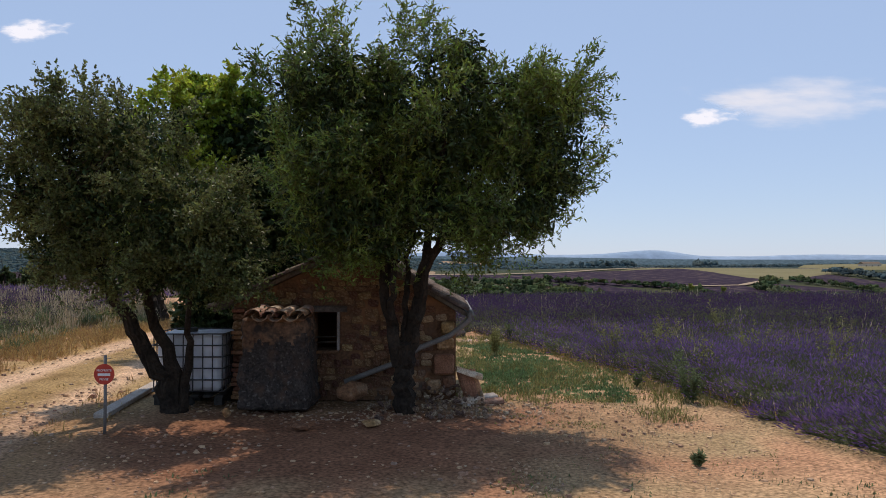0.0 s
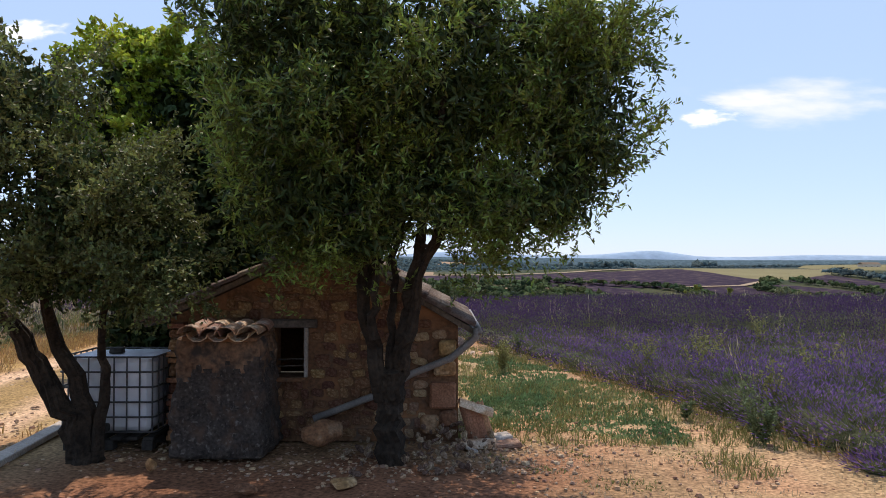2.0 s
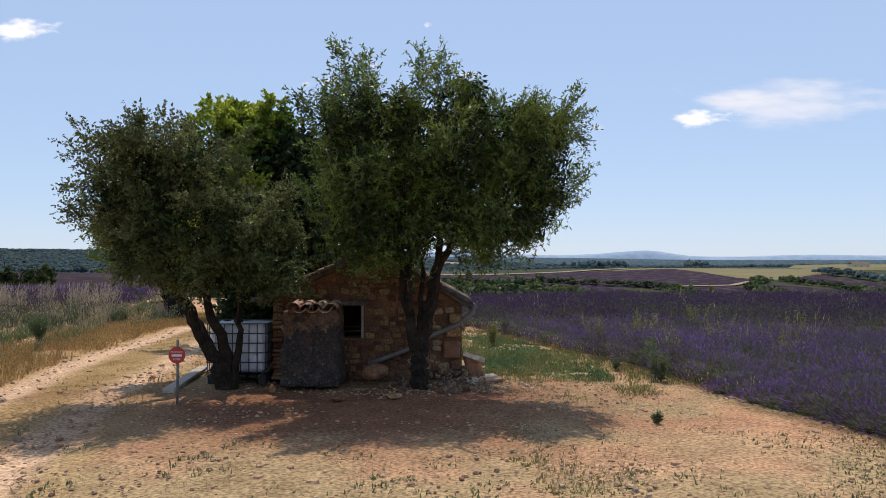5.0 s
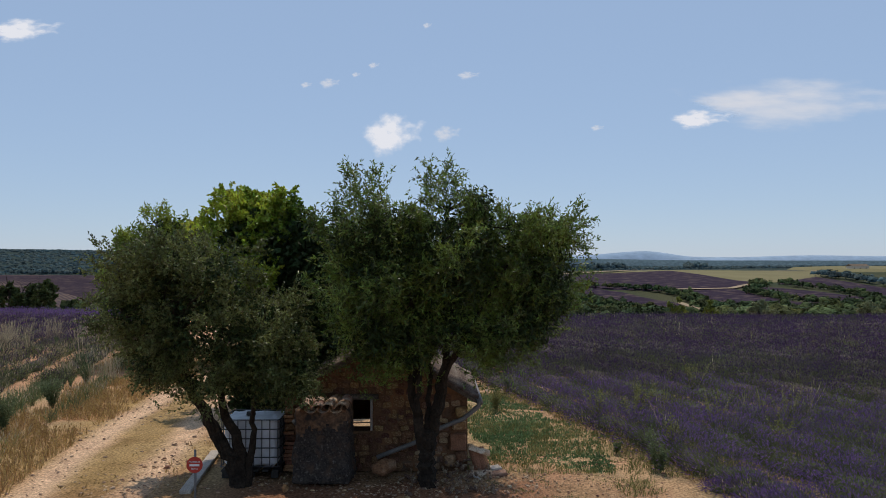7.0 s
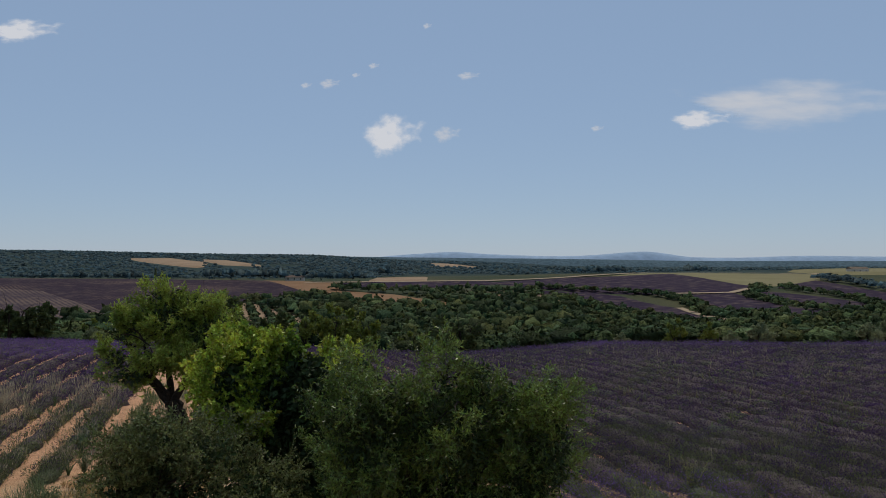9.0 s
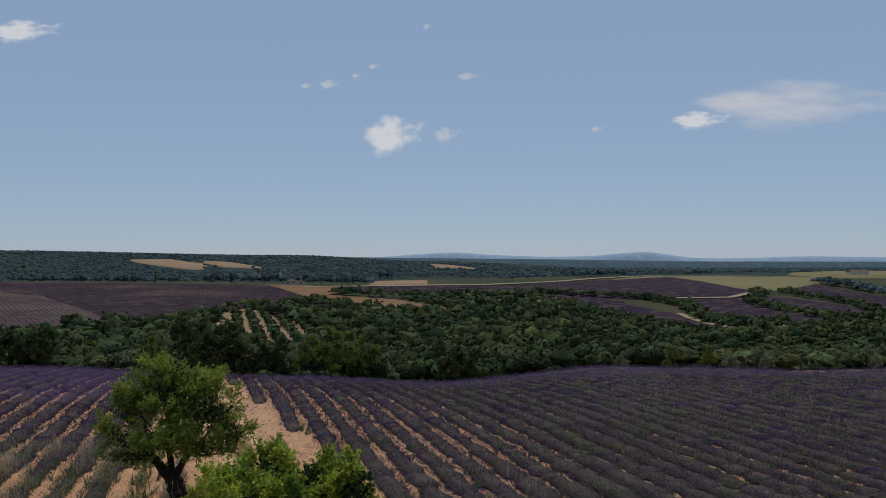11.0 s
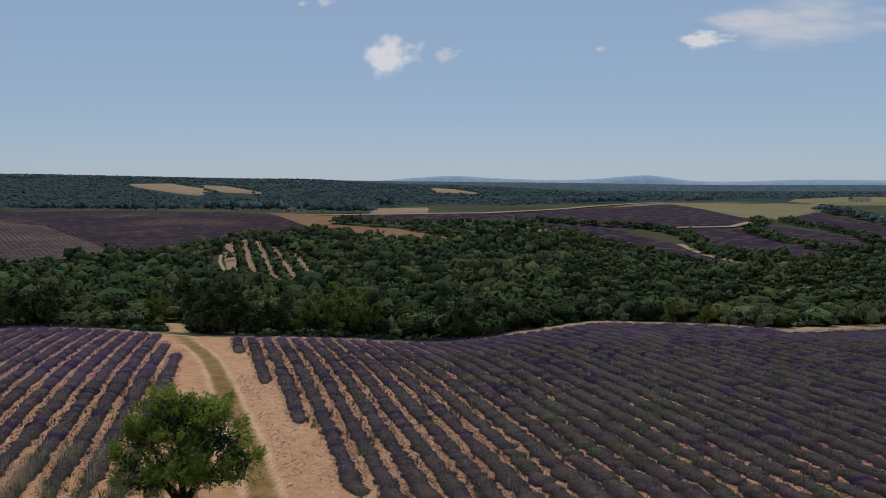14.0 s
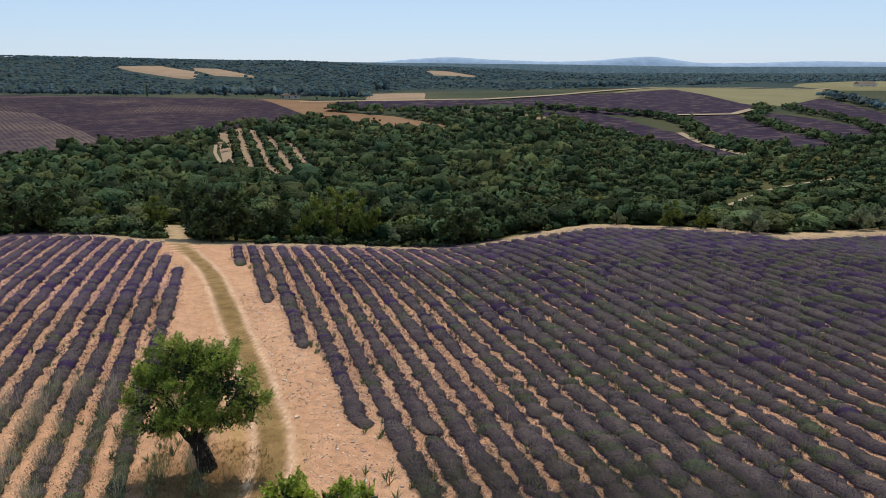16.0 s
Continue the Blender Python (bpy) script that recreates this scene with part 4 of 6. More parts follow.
hedge([(-110, 640), (-60, 655)], 3, 4.5, 9, 7)
hedge([(-62, 800), (-50, 806)], 3, 4.5, 12, 8)
hedge([(158, 825), (227, 870)], 5, 4.5, 9, 9)
hedge([(311, 905), (344, 930)], 5, 4.5, 10, 9)
spots = []
for i in range(9):                               # orchard rows
    for j in range(55):
        yy = 452 - 4.0 * j
        x = -124 + 8.0 * i + 0.289 * (427 - yy)
        if inside(np.array(x), np.array(yy), ORCHARD):
            spots.append((x + rng.normal() * 0.3, yy + rng.normal() * 0.5, 2.4 * rng.uniform(0.7, 1.25), 3.4 * rng.uniform(0.8, 1.2)))
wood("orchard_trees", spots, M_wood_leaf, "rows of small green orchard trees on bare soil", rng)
spots = []
for i in range(12):                              # saplings of the young orchard
    for j in range(16):
        x, yy = 44 + 4.5 * i + 0.8 * j, 486 + 5.5 * j
        if inside(np.array(x), np.array(yy), FIELDS["young_orchard_ground"][0]):
            spots.append((x, yy, 1.1 * rng.uniform(0.8, 1.2), 2.2 * rng.uniform(0.8, 1.2)))
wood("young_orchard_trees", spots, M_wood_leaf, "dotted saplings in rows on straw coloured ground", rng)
spots = []
y = 840.0
while y < 4500:                                  # the plateau
    step = y * 0.0058
    xs = np.arange(-0.68 * y, 0.68 * y, step)
    px, py = xs + rng.normal(size=len(xs)) * step * 0.5, y + rng.normal(size=len(xs)) * y * 0.02
    dense = smooth_noise(px, py, 150.0, 23)
    keep = ~open_land(px, py) & (dense > 0.3) & (away(px, py, [(199, 790), (275, 880), (352, 862), (417, 811)]) > 60)
    keep &= ~((px / py > 0.28) & (py < 1050))
    for s in (1.05, 1.1, 1.16, 1.22):                # low scrub only before the clearings
        keep &= ~open_land(px * s, py * s)
    for a, b in zip(px[keep], py[keep]):
        spots.append((a, b, step * rng.uniform(0.4, 0.8), min(12.0, b * rng.uniform(0.0026, 0.0052))))
    y *= 1.045
wood("plateau_wood", spots, M_far_leaf, "distant dark woodland on the plateau, coloured blue for haze", rng)

# ---- trees near the hut ----
def tree(name, label, at, limbs, lobes, leaves, leaf, material, seed, twig=0.4, droop=0.25, branches=70, category="tree", bough=0.028, group="", spires=0, tuft_size=0.15, clump=16, plume=(0.35, 0.85), rise=0.75, inner=0, old=None, within=None):
    """A tree: limbs are polylines with radii, lobes the ellipsoids (centre, radii) that the crown fills; all from the
    foot. old: darker leaf that paints the crown's inner shade.
    """
    rng = np.random.default_rng(seed)
    random.seed(seed)
    root = thing(name, label, category, at, 0, group)
    bm = bmesh.new()
    nodes = []
    for pts, r0, r1 in limbs:
        fine, rad = [], []
        k = 4
        for i in range((len(pts) - 1) * k + 1):
            j, s = min(i // k, len(pts) - 2), (i / k) - min(i // k, len(pts) - 2)
            p = Vector(pts[j]).lerp(Vector(pts[j + 1]), s) + Vector((rng.normal(), rng.normal(), rng.normal())) * 0.025
            fine.append(p)
            rad.append(r0 + (r1 - r0) * i / ((len(pts) - 1) * k))
        tube(bm, fine, rad, 19, 0.42)
        nodes += fine[len(fine) // 2:]
    part("trunk", bm, M_bark, root)
    main = list(lobes)
    for _ in range(spires):                          # upright shoots over the crown
        c, r = main[rng.integers(len(main))]
        a, s = rng.uniform(0, 2 * math.pi), rng.uniform(0.2, 0.85)
        tall = rng.uniform(0.25, 0.5)
        lobes = lobes + [((c[0] + r[0] * s * math.cos(a), c[1] + r[1] * s * math.sin(a), c[2] + r[2] * math.sqrt(1 - s * s) * 0.95), (0.22, 0.22, tall))]
    weights = np.array([(a * b * c) ** 0.68 for _, (a, b, c) in lobes])
    ends = []
    tubes = bmesh.new()
    for _ in range(branches):
        (c, r) = lobes[rng.choice(len(lobes), p=weights / weights.sum())]
        d = rng.normal(size=3)
        d /= np.linalg.norm(d)
        e = Vector(np.array(c) + d * np.array(r) * rng.uniform(0.5, 0.95))
        s = min(nodes, key=lambda q: (q - e).length * (1 + 0.4 * rng.uniform()))
        m = s.lerp(e, 0.5) + Vector((0, 0, 0.12 * (e - s).length))
        tube(tubes, [s, s.lerp(m, 0.5) + Vector(rng.normal(size=3) * 0.04), m, m.lerp(e, 0.5) + Vector(rng.normal(size=3) * 0.04), e], [bough, bough * 0.8, bough * 0.6, bough * 0.4, bough * 0.2], 5)
        ends.append((s, m, e))
    tagged(part("branchwork", tubes, M_bark, root), kind="stuff")
    # shoots gather in upright plumes over the crown's outside, with gaps between
    count = leaves // 14
    tufts = count // clump
    lobe = rng.choice(len(lobes), size=tufts, p=weights / weights.sum())
    c, r = np.array([l[0] for l in lobes])[lobe], np.array([l[1] for l in lobes])[lobe]
    d = rng.normal(size=(tufts, 3))
    d /= np.linalg.norm(d, axis=1, keepdims=True)
    lump = 0.84 + 0.30 * np.sin(d[:, 0] * 7 + lobe) * np.sin(d[:, 1] * 6 + 2 * lobe) * np.sin(d[:, 2] * 7) + 0.07 * rng.normal(size=tufts)
    origin = c + d * r * (lump * rng.uniform(0.25, 1, tufts) ** 0.38)[:, None]
    axis = d * [0.85, 0.85, 0.6] + [0, 0, rise] + rng.normal(size=(tufts, 3)) * 0.25
    axis /= np.linalg.norm(axis, axis=1, keepdims=True)
    long = rng.uniform(*plume, tufts)
    tuft, s0 = rng.integers(0, tufts, count), rng.uniform(0, 1, count)
    p = origin[tuft] + axis[tuft] * (long[tuft] * (s0 - 0.5))[:, None] + rng.normal(size=(count, 3)) * (tuft_size * (1.15 - 0.75 * s0))[:, None]
    out = axis[tuft] + rng.normal(size=(count, 3)) * 0.45
    out[:, 2] -= droop * rng.uniform(0, 2, count)
    out /= np.linalg.norm(out, axis=1, keepdims=True)
    s = np.tile(np.linspace(0, 1, 14), count)
    pp, oo = np.repeat(p, 14, 0), np.repeat(out, 14, 0)
    pos = pp + oo * (s * twig)[:, None] + np.array([0, 0, -1]) * (droop * 0.5 * twig * s ** 2)[:, None]
    way = oo * 0.7 + rng.normal(size=(len(pos), 3)) * 0.75 + np.array([0, 0, -0.25 * droop])
    if inner:                                        # larger leaves, darkened to paint the crown's inner shade
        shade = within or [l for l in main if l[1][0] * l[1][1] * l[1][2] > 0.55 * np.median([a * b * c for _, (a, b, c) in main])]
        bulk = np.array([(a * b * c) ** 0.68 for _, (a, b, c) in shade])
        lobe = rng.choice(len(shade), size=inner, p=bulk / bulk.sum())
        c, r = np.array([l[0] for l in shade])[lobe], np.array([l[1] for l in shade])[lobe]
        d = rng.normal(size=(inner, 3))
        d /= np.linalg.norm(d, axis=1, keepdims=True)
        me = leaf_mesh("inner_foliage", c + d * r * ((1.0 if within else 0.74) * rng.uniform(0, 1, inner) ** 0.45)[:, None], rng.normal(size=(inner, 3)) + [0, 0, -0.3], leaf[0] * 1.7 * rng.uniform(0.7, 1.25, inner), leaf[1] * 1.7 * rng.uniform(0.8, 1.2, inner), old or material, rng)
        tagged(new("inner_foliage", me), "dark leaves that paint the shade inside the crown" if old else "").parent = root
    me = leaf_mesh("crown", pos, way, leaf[0] * rng.uniform(0.7, 1.25, len(pos)), leaf[1] * rng.uniform(0.8, 1.2, len(pos)), material, rng)
    tagged(new("crown", me), "dense leafy crown").parent = root
    return root


G = ground_at(0, 12)


def from_foot(foot, lobes):
    """Lobes of a crown by their places in the plan, told from the tree's foot."""
    return [((x - foot[0], y - foot[1], z - foot[2]), r) for (x, y, z), r in lobes]


def leaning(limbs, k):
    """Limbs that lean towards the south, the more the higher they reach."""
    return [([(x, y - k * max(0.0, z - 0.9), z) for x, y, z in pts], a, b) for pts, a, b in limbs]


FOOT = (-0.62, 11.75, G)
tree("almond_tree", "tall almond tree with forked dark trunk before the hut", FOOT, leaning([
    ([(0.0, 0, -0.1), (0.0, 0.0, 0.35), (0.0, 0, 0.7), (0.01, 0, 1.1)], 0.17, 0.135),
    ([(-0.07, 0, 0.7), (-0.21, 0.03, 1.4), (-0.30, 0.06, 1.85), (-0.33, 0.1, 2.4), (-0.55, 0.1, 3.0), (-1.0, 0.2, 4.4)], 0.10, 0.03),
    ([(0.06, 0, 0.75), (0.17, 0.03, 1.4), (0.24, 0.03, 1.9), (0.32, 0, 2.4), (0.45, 0.1, 3.2), (0.7, 0, 4.9)], 0.11, 0.03),
    ([(0.0, 0.05, 1.0), (0.05, 0.1, 1.7), (0.06, 0.15, 2.4), (0.3, 0.2, 3.6)], 0.06, 0.025),
    ([(0.14, -0.03, 1.15), (0.29, -0.05, 1.6), (0.39, -0.1, 2.2), (0.6, -0.1, 2.8), (1.3, -0.1, 3.9)], 0.07, 0.025),
    ([(-0.2, -0.04, 1.5), (-0.16, -0.1, 2.0), (-0.12, -0.15, 2.6), (-0.3, -0.1, 3.8)], 0.06, 0.02),
    ([(-0.30, 0.1, 2.0), (-0.15, 0.2, 2.5), (0.1, 0.3, 3.4), (0.4, 0.2, 5.4)], 0.07, 0.03),
    ([(0.33, 0, 2.3), (0.75, -0.1, 2.9), (1.8, -0.2, 3.6)], 0.06, 0.03),
    ([(-0.5, 0.1, 2.7), (-1.0, 0, 3.2), (-1.3, 0, 4.6)], 0.06, 0.03)], 0.16),
    # lobes beyond y 13 are added, hidden behind the crown, to shade the roof
    from_foot(FOOT, [((-0.2, 11.2, 4.6), (1.45, 1.45, 1.35)), ((-1.65, 10.9, 4.45), (1.0, 1.3, 1.35)), ((-2.0, 10.4, 5.0), (0.42, 0.7, 0.5)), ((-1.5, 10.5, 5.15), (0.42, 0.6, 0.7)), ((-1.0, 10.8, 5.1), (0.5, 0.6, 0.6)),
     ((0.35, 11.0, 5.5), (0.38, 0.55, 0.7)), ((-0.2, 11.0, 5.6), (0.36, 0.5, 0.7)), ((-0.6, 11.0, 5.4), (0.36, 0.5, 0.65)), ((1.6, 11.2, 4.4), (0.82, 1.0, 1.05)), ((1.5, 11.3, 3.75), (0.9, 1.0, 0.55)), ((1.2, 11.3, 5.0), (0.5, 0.8, 0.6)), ((1.75, 11.2, 5.0), (0.36, 0.6, 0.45)),
     ((0.7, 11.3, 3.1), (0.75, 0.95, 0.36)), ((-1.6, 11.0, 3.2), (1.05, 1.1, 0.55)), ((-0.2, 11.3, 3.25), (1.4, 0.9, 0.55)), ((0.0, 12.1, 4.2), (1.2, 0.9, 1.2)), ((-1.3, 11.9, 4.0), (1.0, 0.9, 1.0)), ((-1.0, 11.3, 2.8), (0.75, 0.7, 0.36)), ((-0.7, 11.4, 2.65), (0.6, 0.5, 0.25)), ((1.35, 11.2, 3.25), (0.65, 0.8, 0.4)), ((-1.5, 11.2, 2.75), (0.6, 0.6, 0.3)), ((0.35, 13.5, 3.5), (0.9, 0.8, 0.55)), ((-0.9, 13.4, 3.6), (0.9, 0.8, 0.6)), ((0.15, 11.6, 2.6), (0.35, 0.4, 0.22)), ((0.35, 12.2, 2.75), (0.5, 0.5, 0.25)), ((-2.1, 12.4, 3.8), (0.9, 0.8, 1.1)), ((-1.2, 12.6, 3.4), (0.9, 0.7, 0.7))]),
    118000, (0.088, 0.028), M_almond_leaf, 21, 0.30, 0.2, 110, spires=8, tuft_size=0.15, clump=40, plume=(0.5, 1.2), rise=0.95, inner=20000, old=M_shade_leaf)
FOOT = (-4.30, 11.85, G)
tree("oak_tree", "round grey green tree with leaning twin trunk beside the tank", FOOT, leaning([
    ([(0.0, 0, -0.1), (-0.2, 0, 0.5), (-0.52, 0, 1.15), (-0.82, 0.0, 1.8), (-1.1, 0.1, 2.8)], 0.16, 0.05),
    ([(0.05, 0.05, -0.1), (0.0, 0.05, 0.6), (-0.3, 0.1, 1.35), (-0.35, 0.1, 2.5)], 0.13, 0.05),
    ([(0.12, 0, 0.0), (0.2, 0.02, 0.7), (0.22, 0.05, 1.25), (0.5, 0.1, 2.3)], 0.08, 0.03),
    ([(-0.85, 0, 1.9), (-1.3, -0.1, 2.6), (-1.9, -0.1, 3.3)], 0.05, 0.02)], 0.40),
    from_foot(FOOT, [((-4.75, 10.9, 3.5), (1.45, 1.3, 1.2)), ((-5.9, 10.9, 3.7), (0.75, 1.0, 0.75)), ((-3.7, 10.9, 3.1), (0.8, 1.0, 0.95)), ((-5.4, 10.5, 4.35), (0.7, 0.8, 0.5)), ((-4.5, 10.5, 4.35), (0.6, 0.8, 0.45)), ((-6.2, 10.8, 4.25), (0.42, 0.6, 0.42)), ((-5.95, 10.6, 4.5), (0.4, 0.5, 0.32)),
     ((-4.5, 11.0, 2.3), (1.0, 0.95, 0.38)), ((-5.6, 10.9, 2.75), (0.65, 0.8, 0.5)), ((-5.55, 10.9, 2.35), (0.4, 0.6, 0.28)), ((-3.55, 10.8, 2.3), (0.6, 0.7, 0.4)), ((-2.95, 10.9, 2.55), (0.5, 0.7, 0.5)), ((-3.3, 10.9, 3.0), (0.6, 0.8, 0.6)), ((-3.35, 11.0, 2.3), (0.55, 0.7, 0.42)), ((-6.3, 10.9, 3.3), (0.4, 0.5, 0.28))]),
    76000, (0.060, 0.033), M_grey_leaf, 22, 0.28, 0.2, 120, spires=6, tuft_size=0.12, clump=30, plume=(0.4, 1.0), rise=0.4, inner=8000, old=M_shade_leaf)
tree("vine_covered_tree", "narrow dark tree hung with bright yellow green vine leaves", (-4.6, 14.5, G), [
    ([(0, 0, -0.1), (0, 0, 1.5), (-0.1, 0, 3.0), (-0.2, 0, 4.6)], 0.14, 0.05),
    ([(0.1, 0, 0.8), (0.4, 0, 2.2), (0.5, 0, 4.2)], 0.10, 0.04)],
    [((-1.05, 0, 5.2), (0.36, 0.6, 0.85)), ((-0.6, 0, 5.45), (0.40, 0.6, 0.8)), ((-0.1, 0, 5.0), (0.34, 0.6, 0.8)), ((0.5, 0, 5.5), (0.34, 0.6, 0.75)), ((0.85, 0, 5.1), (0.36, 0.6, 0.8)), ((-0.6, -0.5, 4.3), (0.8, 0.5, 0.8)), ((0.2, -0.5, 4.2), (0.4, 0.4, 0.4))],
    20000, (0.105, 0.080), M_bright_leaf, 23, 0.26, 0.35, 40, tuft_size=0.13, clump=22, plume=(0.4, 0.9), rise=1.1, inner=21000, old=M_shade_leaf,
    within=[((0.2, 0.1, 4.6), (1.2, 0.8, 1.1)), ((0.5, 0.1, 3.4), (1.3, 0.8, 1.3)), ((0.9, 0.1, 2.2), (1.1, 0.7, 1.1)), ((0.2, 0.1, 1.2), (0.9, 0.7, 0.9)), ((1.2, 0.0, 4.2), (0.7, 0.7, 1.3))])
FOOT = (-4.7, 20.3, ground_at(-5, 20))
tree("fig_tree", "broad bright green tree behind the hut", FOOT, [
    ([(0, 0, -0.1), (0, 0, 1.2), (-0.5, 0, 2.6), (-1.2, 0, 4.4)], 0.16, 0.05),
    ([(0.1, 0, 0.8), (0.8, 0, 2.0), (1.5, 0, 4.2)], 0.12, 0.04)],
    [((-1.9, 0, 3.6), (1.1, 1.2, 1.3)), ((-0.7, 0.1, 4.2), (1.0, 1.1, 1.05)), ((0.6, 0.1, 4.0), (1.0, 1.1, 1.05)), ((1.7, 0, 4.05), (0.85, 1.0, 1.1)), ((2.4, 0, 3.2), (0.65, 0.9, 0.9)), ((0, 0, 2.7), (2.5, 1.5, 1.4)), ((0, 0, 1.4), (2.0, 1.2, 0.9))],
    33000, (0.135, 0.09), M_fig_leaf, 25, 0.33, 0.2, 50, tuft_size=0.2, clump=26, plume=(0.4, 0.9), inner=4000, old=M_shade_leaf)
tree("young_almond_tree", "small almond tree with short dark trunk beside the lane", (-12.0, 30.5, ground_at(-12.0, 30.5)), [
    ([(0.2, 0, -0.1), (0.12, 0, 0.4), (0.0, 0, 0.9), (-0.25, 0, 1.5)], 0.44, 0.30),
    ([(-0.15, 0, 1.2), (-1.1, 0, 2.3), (-2.1, 0.1, 3.8)], 0.19, 0.05),
    ([(-0.2, 0, 1.4), (0.5, 0, 2.6), (1.3, 0, 4.3)], 0.17, 0.05),
    ([(-0.2, 0, 1.4), (-0.5, 0.3, 3.1), (-0.5, 0.4, 5.2)], 0.16, 0.05),
    ([(-0.2, 0, 1.5), (-0.9, -0.4, 2.6), (-1.2, -0.8, 4.2)], 0.12, 0.04),
    ([(0.0, 0, 1.6), (0.7, -0.5, 2.6), (1.6, -0.7, 3.6)], 0.12, 0.04),
    ([(0.6, 0, 2.5), (1.6, -0.2, 2.5), (2.4, -0.2, 2.7), (2.9, -0.2, 2.5)], 0.05, 0.008)],
    [((-0.3, 0.1, 5.1), (1.6, 1.6, 1.0)), ((-2.1, 0.1, 4.8), (1.25, 1.4, 1.0)), ((1.6, 0, 4.4), (1.4, 1.4, 0.95)), ((-0.5, 0.3, 6.1), (1.1, 1.1, 0.6)), ((-2.6, 0, 3.3), (0.75, 0.9, 0.6)), ((2.4, 0, 3.5), (0.75, 0.9, 0.6)), ((-1.8, -0.6, 2.7), (1.0, 1.1, 0.45)), ((1.5, -0.6, 2.9), (1.0, 1.1, 0.45)), ((-0.2, -1.0, 3.4), (1.2, 0.9, 0.6)), ((0.9, 0.2, 5.7), (0.9, 0.9, 0.6))],
    34000, (0.15, 0.06), M_sapling_leaf, 24, 0.42, 0.1, 130, bough=0.045, spires=8, tuft_size=0.24, clump=32, plume=(0.6, 1.2), inner=2600, old=M_shade_leaf)

# trees and bushes along the far edge of the lavender
edge_oak = tree("edge_oak", "dark green oak at the edge of the field", (-30.6, 95.8, ground_at(-30.6, 95.8)), [
    ([(0, 0, -0.1), (0.1, 0, 1.2), (0, 0, 3.0)], 0.2, 0.08), ([(0.05, 0, 0.8), (0.8, 0, 2.0), (1.3, 0, 3.2)], 0.1, 0.04)],
    [((0, 0, 3.4), (2.2, 2.2, 2.0)), ((1.5, 0, 2.9), (1.7, 1.8, 1.6)), ((-1.5, 0, 2.7), (1.6, 1.7, 1.6)), ((0.3, 0, 4.9), (1.2, 1.2, 0.9)), ((0, 0, 1.5), (2.4, 2.2, 1.2))],
    2700, (0.46, 0.29), M_oak_leaf, 31, 0.5, 0.1, 30, group="trees at the field edge", tuft_size=0.3)
edge_ash = tree("edge_ash", "yellow green broadleaf tree at the edge of the field", (-18.7, 101.8, ground_at(-18.7, 101.8)), [
    ([(0, 0, -0.1), (0.0, 0, 1.4), (0.1, 0, 4.0)], 0.16, 0.06), ([(0.05, 0, 1.0), (-0.7, 0, 2.4), (-1.0, 0, 3.8)], 0.09, 0.03)],
    [((0, 0, 4.0), (1.7, 1.7, 2.2)), ((1.2, 0, 3.2), (1.5, 1.6, 1.7)), ((-1.2, 0, 3.0), (1.5, 1.5, 1.7)), ((0, 0, 1.5), (2.0, 1.9, 1.3)), ((-0.4, 0, 5.6), (0.9, 0.9, 0.8))],
    2700, (0.45, 0.29), M_ash_leaf, 32, 0.5, 0.15, 30, group="trees at the field edge", tuft_size=0.3)
edge_bush = tree("edge_bush", "rounded pale green bush at the edge of the field", (45.3, 101.0, ground_at(45.3, 101.0)), [
    ([(0, 0, -0.1), (0.1, 0, 0.8), (0, 0, 1.6)], 0.1, 0.05)],
    [((0, 0, 1.6), (1.7, 1.7, 1.5)), ((0.9, 0, 1.1), (1.3, 1.3, 1.0)), ((-0.9, 0, 1.1), (1.2, 1.3, 1.0)), ((0.2, 0, 2.5), (0.9, 0.9, 0.7))],
    2800, (0.34, 0.21), M_pale_bush, 33, 0.4, 0.1, 20, category="bush", group="trees at the field edge", tuft_size=0.3)
for x, y, turn, k in ((-33.0, 102.5, 70, 1.9), (-31.6, 98.8, 200, 1.6), (-28.4, 99.5, 140, 1.2), (-24.3, 100.5, 200, 1.25), (3.2, 103.6, 20, 1.4), (8.0, 114.0, 260, 0.6), (-55.0, 100.0, 300, 1.25), (-58.5, 98.5, 30, 1.35), (-63.0, 99.5, 110, 1.3), (-68.0, 100.0, 10, 1.2), (66.0, 110.0, 80, 0.7), (-38.0, 116.0, 10, 1.0)):
    copy_thing(edge_oak, pose(x, y, ground_at(x, y), 0, 0, turn) @ Matrix.Diagonal((k, k, k, 1)))
for x, y, turn, k in ((-14.3, 101.5, 90, 1.1), (-10.0, 104.5, 210, 1.1), (-17.0, 107.0, 40, 1.25), (-12.2, 109.0, 150, 1.2), (-46.0, 114.0, 0, 0.9), (-52.0, 108.0, 50, 0.7), (-43.0, 109.0, 120, 0.9), (36.0, 109.0, 10, 0.7), (40.0, 106.5, 300, 0.6), (-4.4, 106.5, 70, 0.7), (-0.6, 110.5, 10, 0.7)):
    copy_thing(edge_ash, pose(x, y, ground_at(x, y), 0, 0, turn) @ Matrix.Diagonal((k, k, k, 1)))
for x, y, turn, k in ((42.0, 102.4, 40, 0.65), (50.0, 103.0, 100, 0.6), (62.5, 104.0, 10, 1.0), (66.4, 105.0, 70, 1.05), (57.0, 103.5, 0, 0.55), (29.0, 114.0, 10, 0.65), (-45.0, 103.0, 20, 0.9), (12.5, 114.0, 20, 0.65), (-7.0, 103.5, 0, 0.7), (-49.5, 103.0, 60, 0.8), (70.0, 107.0, 20, 0.9)):
    copy_thing(edge_bush, pose(x, y, ground_at(x, y), 0, 0, turn) @ Matrix.Diagonal((k, k, k, 1)))
# ---- the hut ----
random.seed(41)
HX, HY = -1.78, 12.78                                  # middle of the front wall
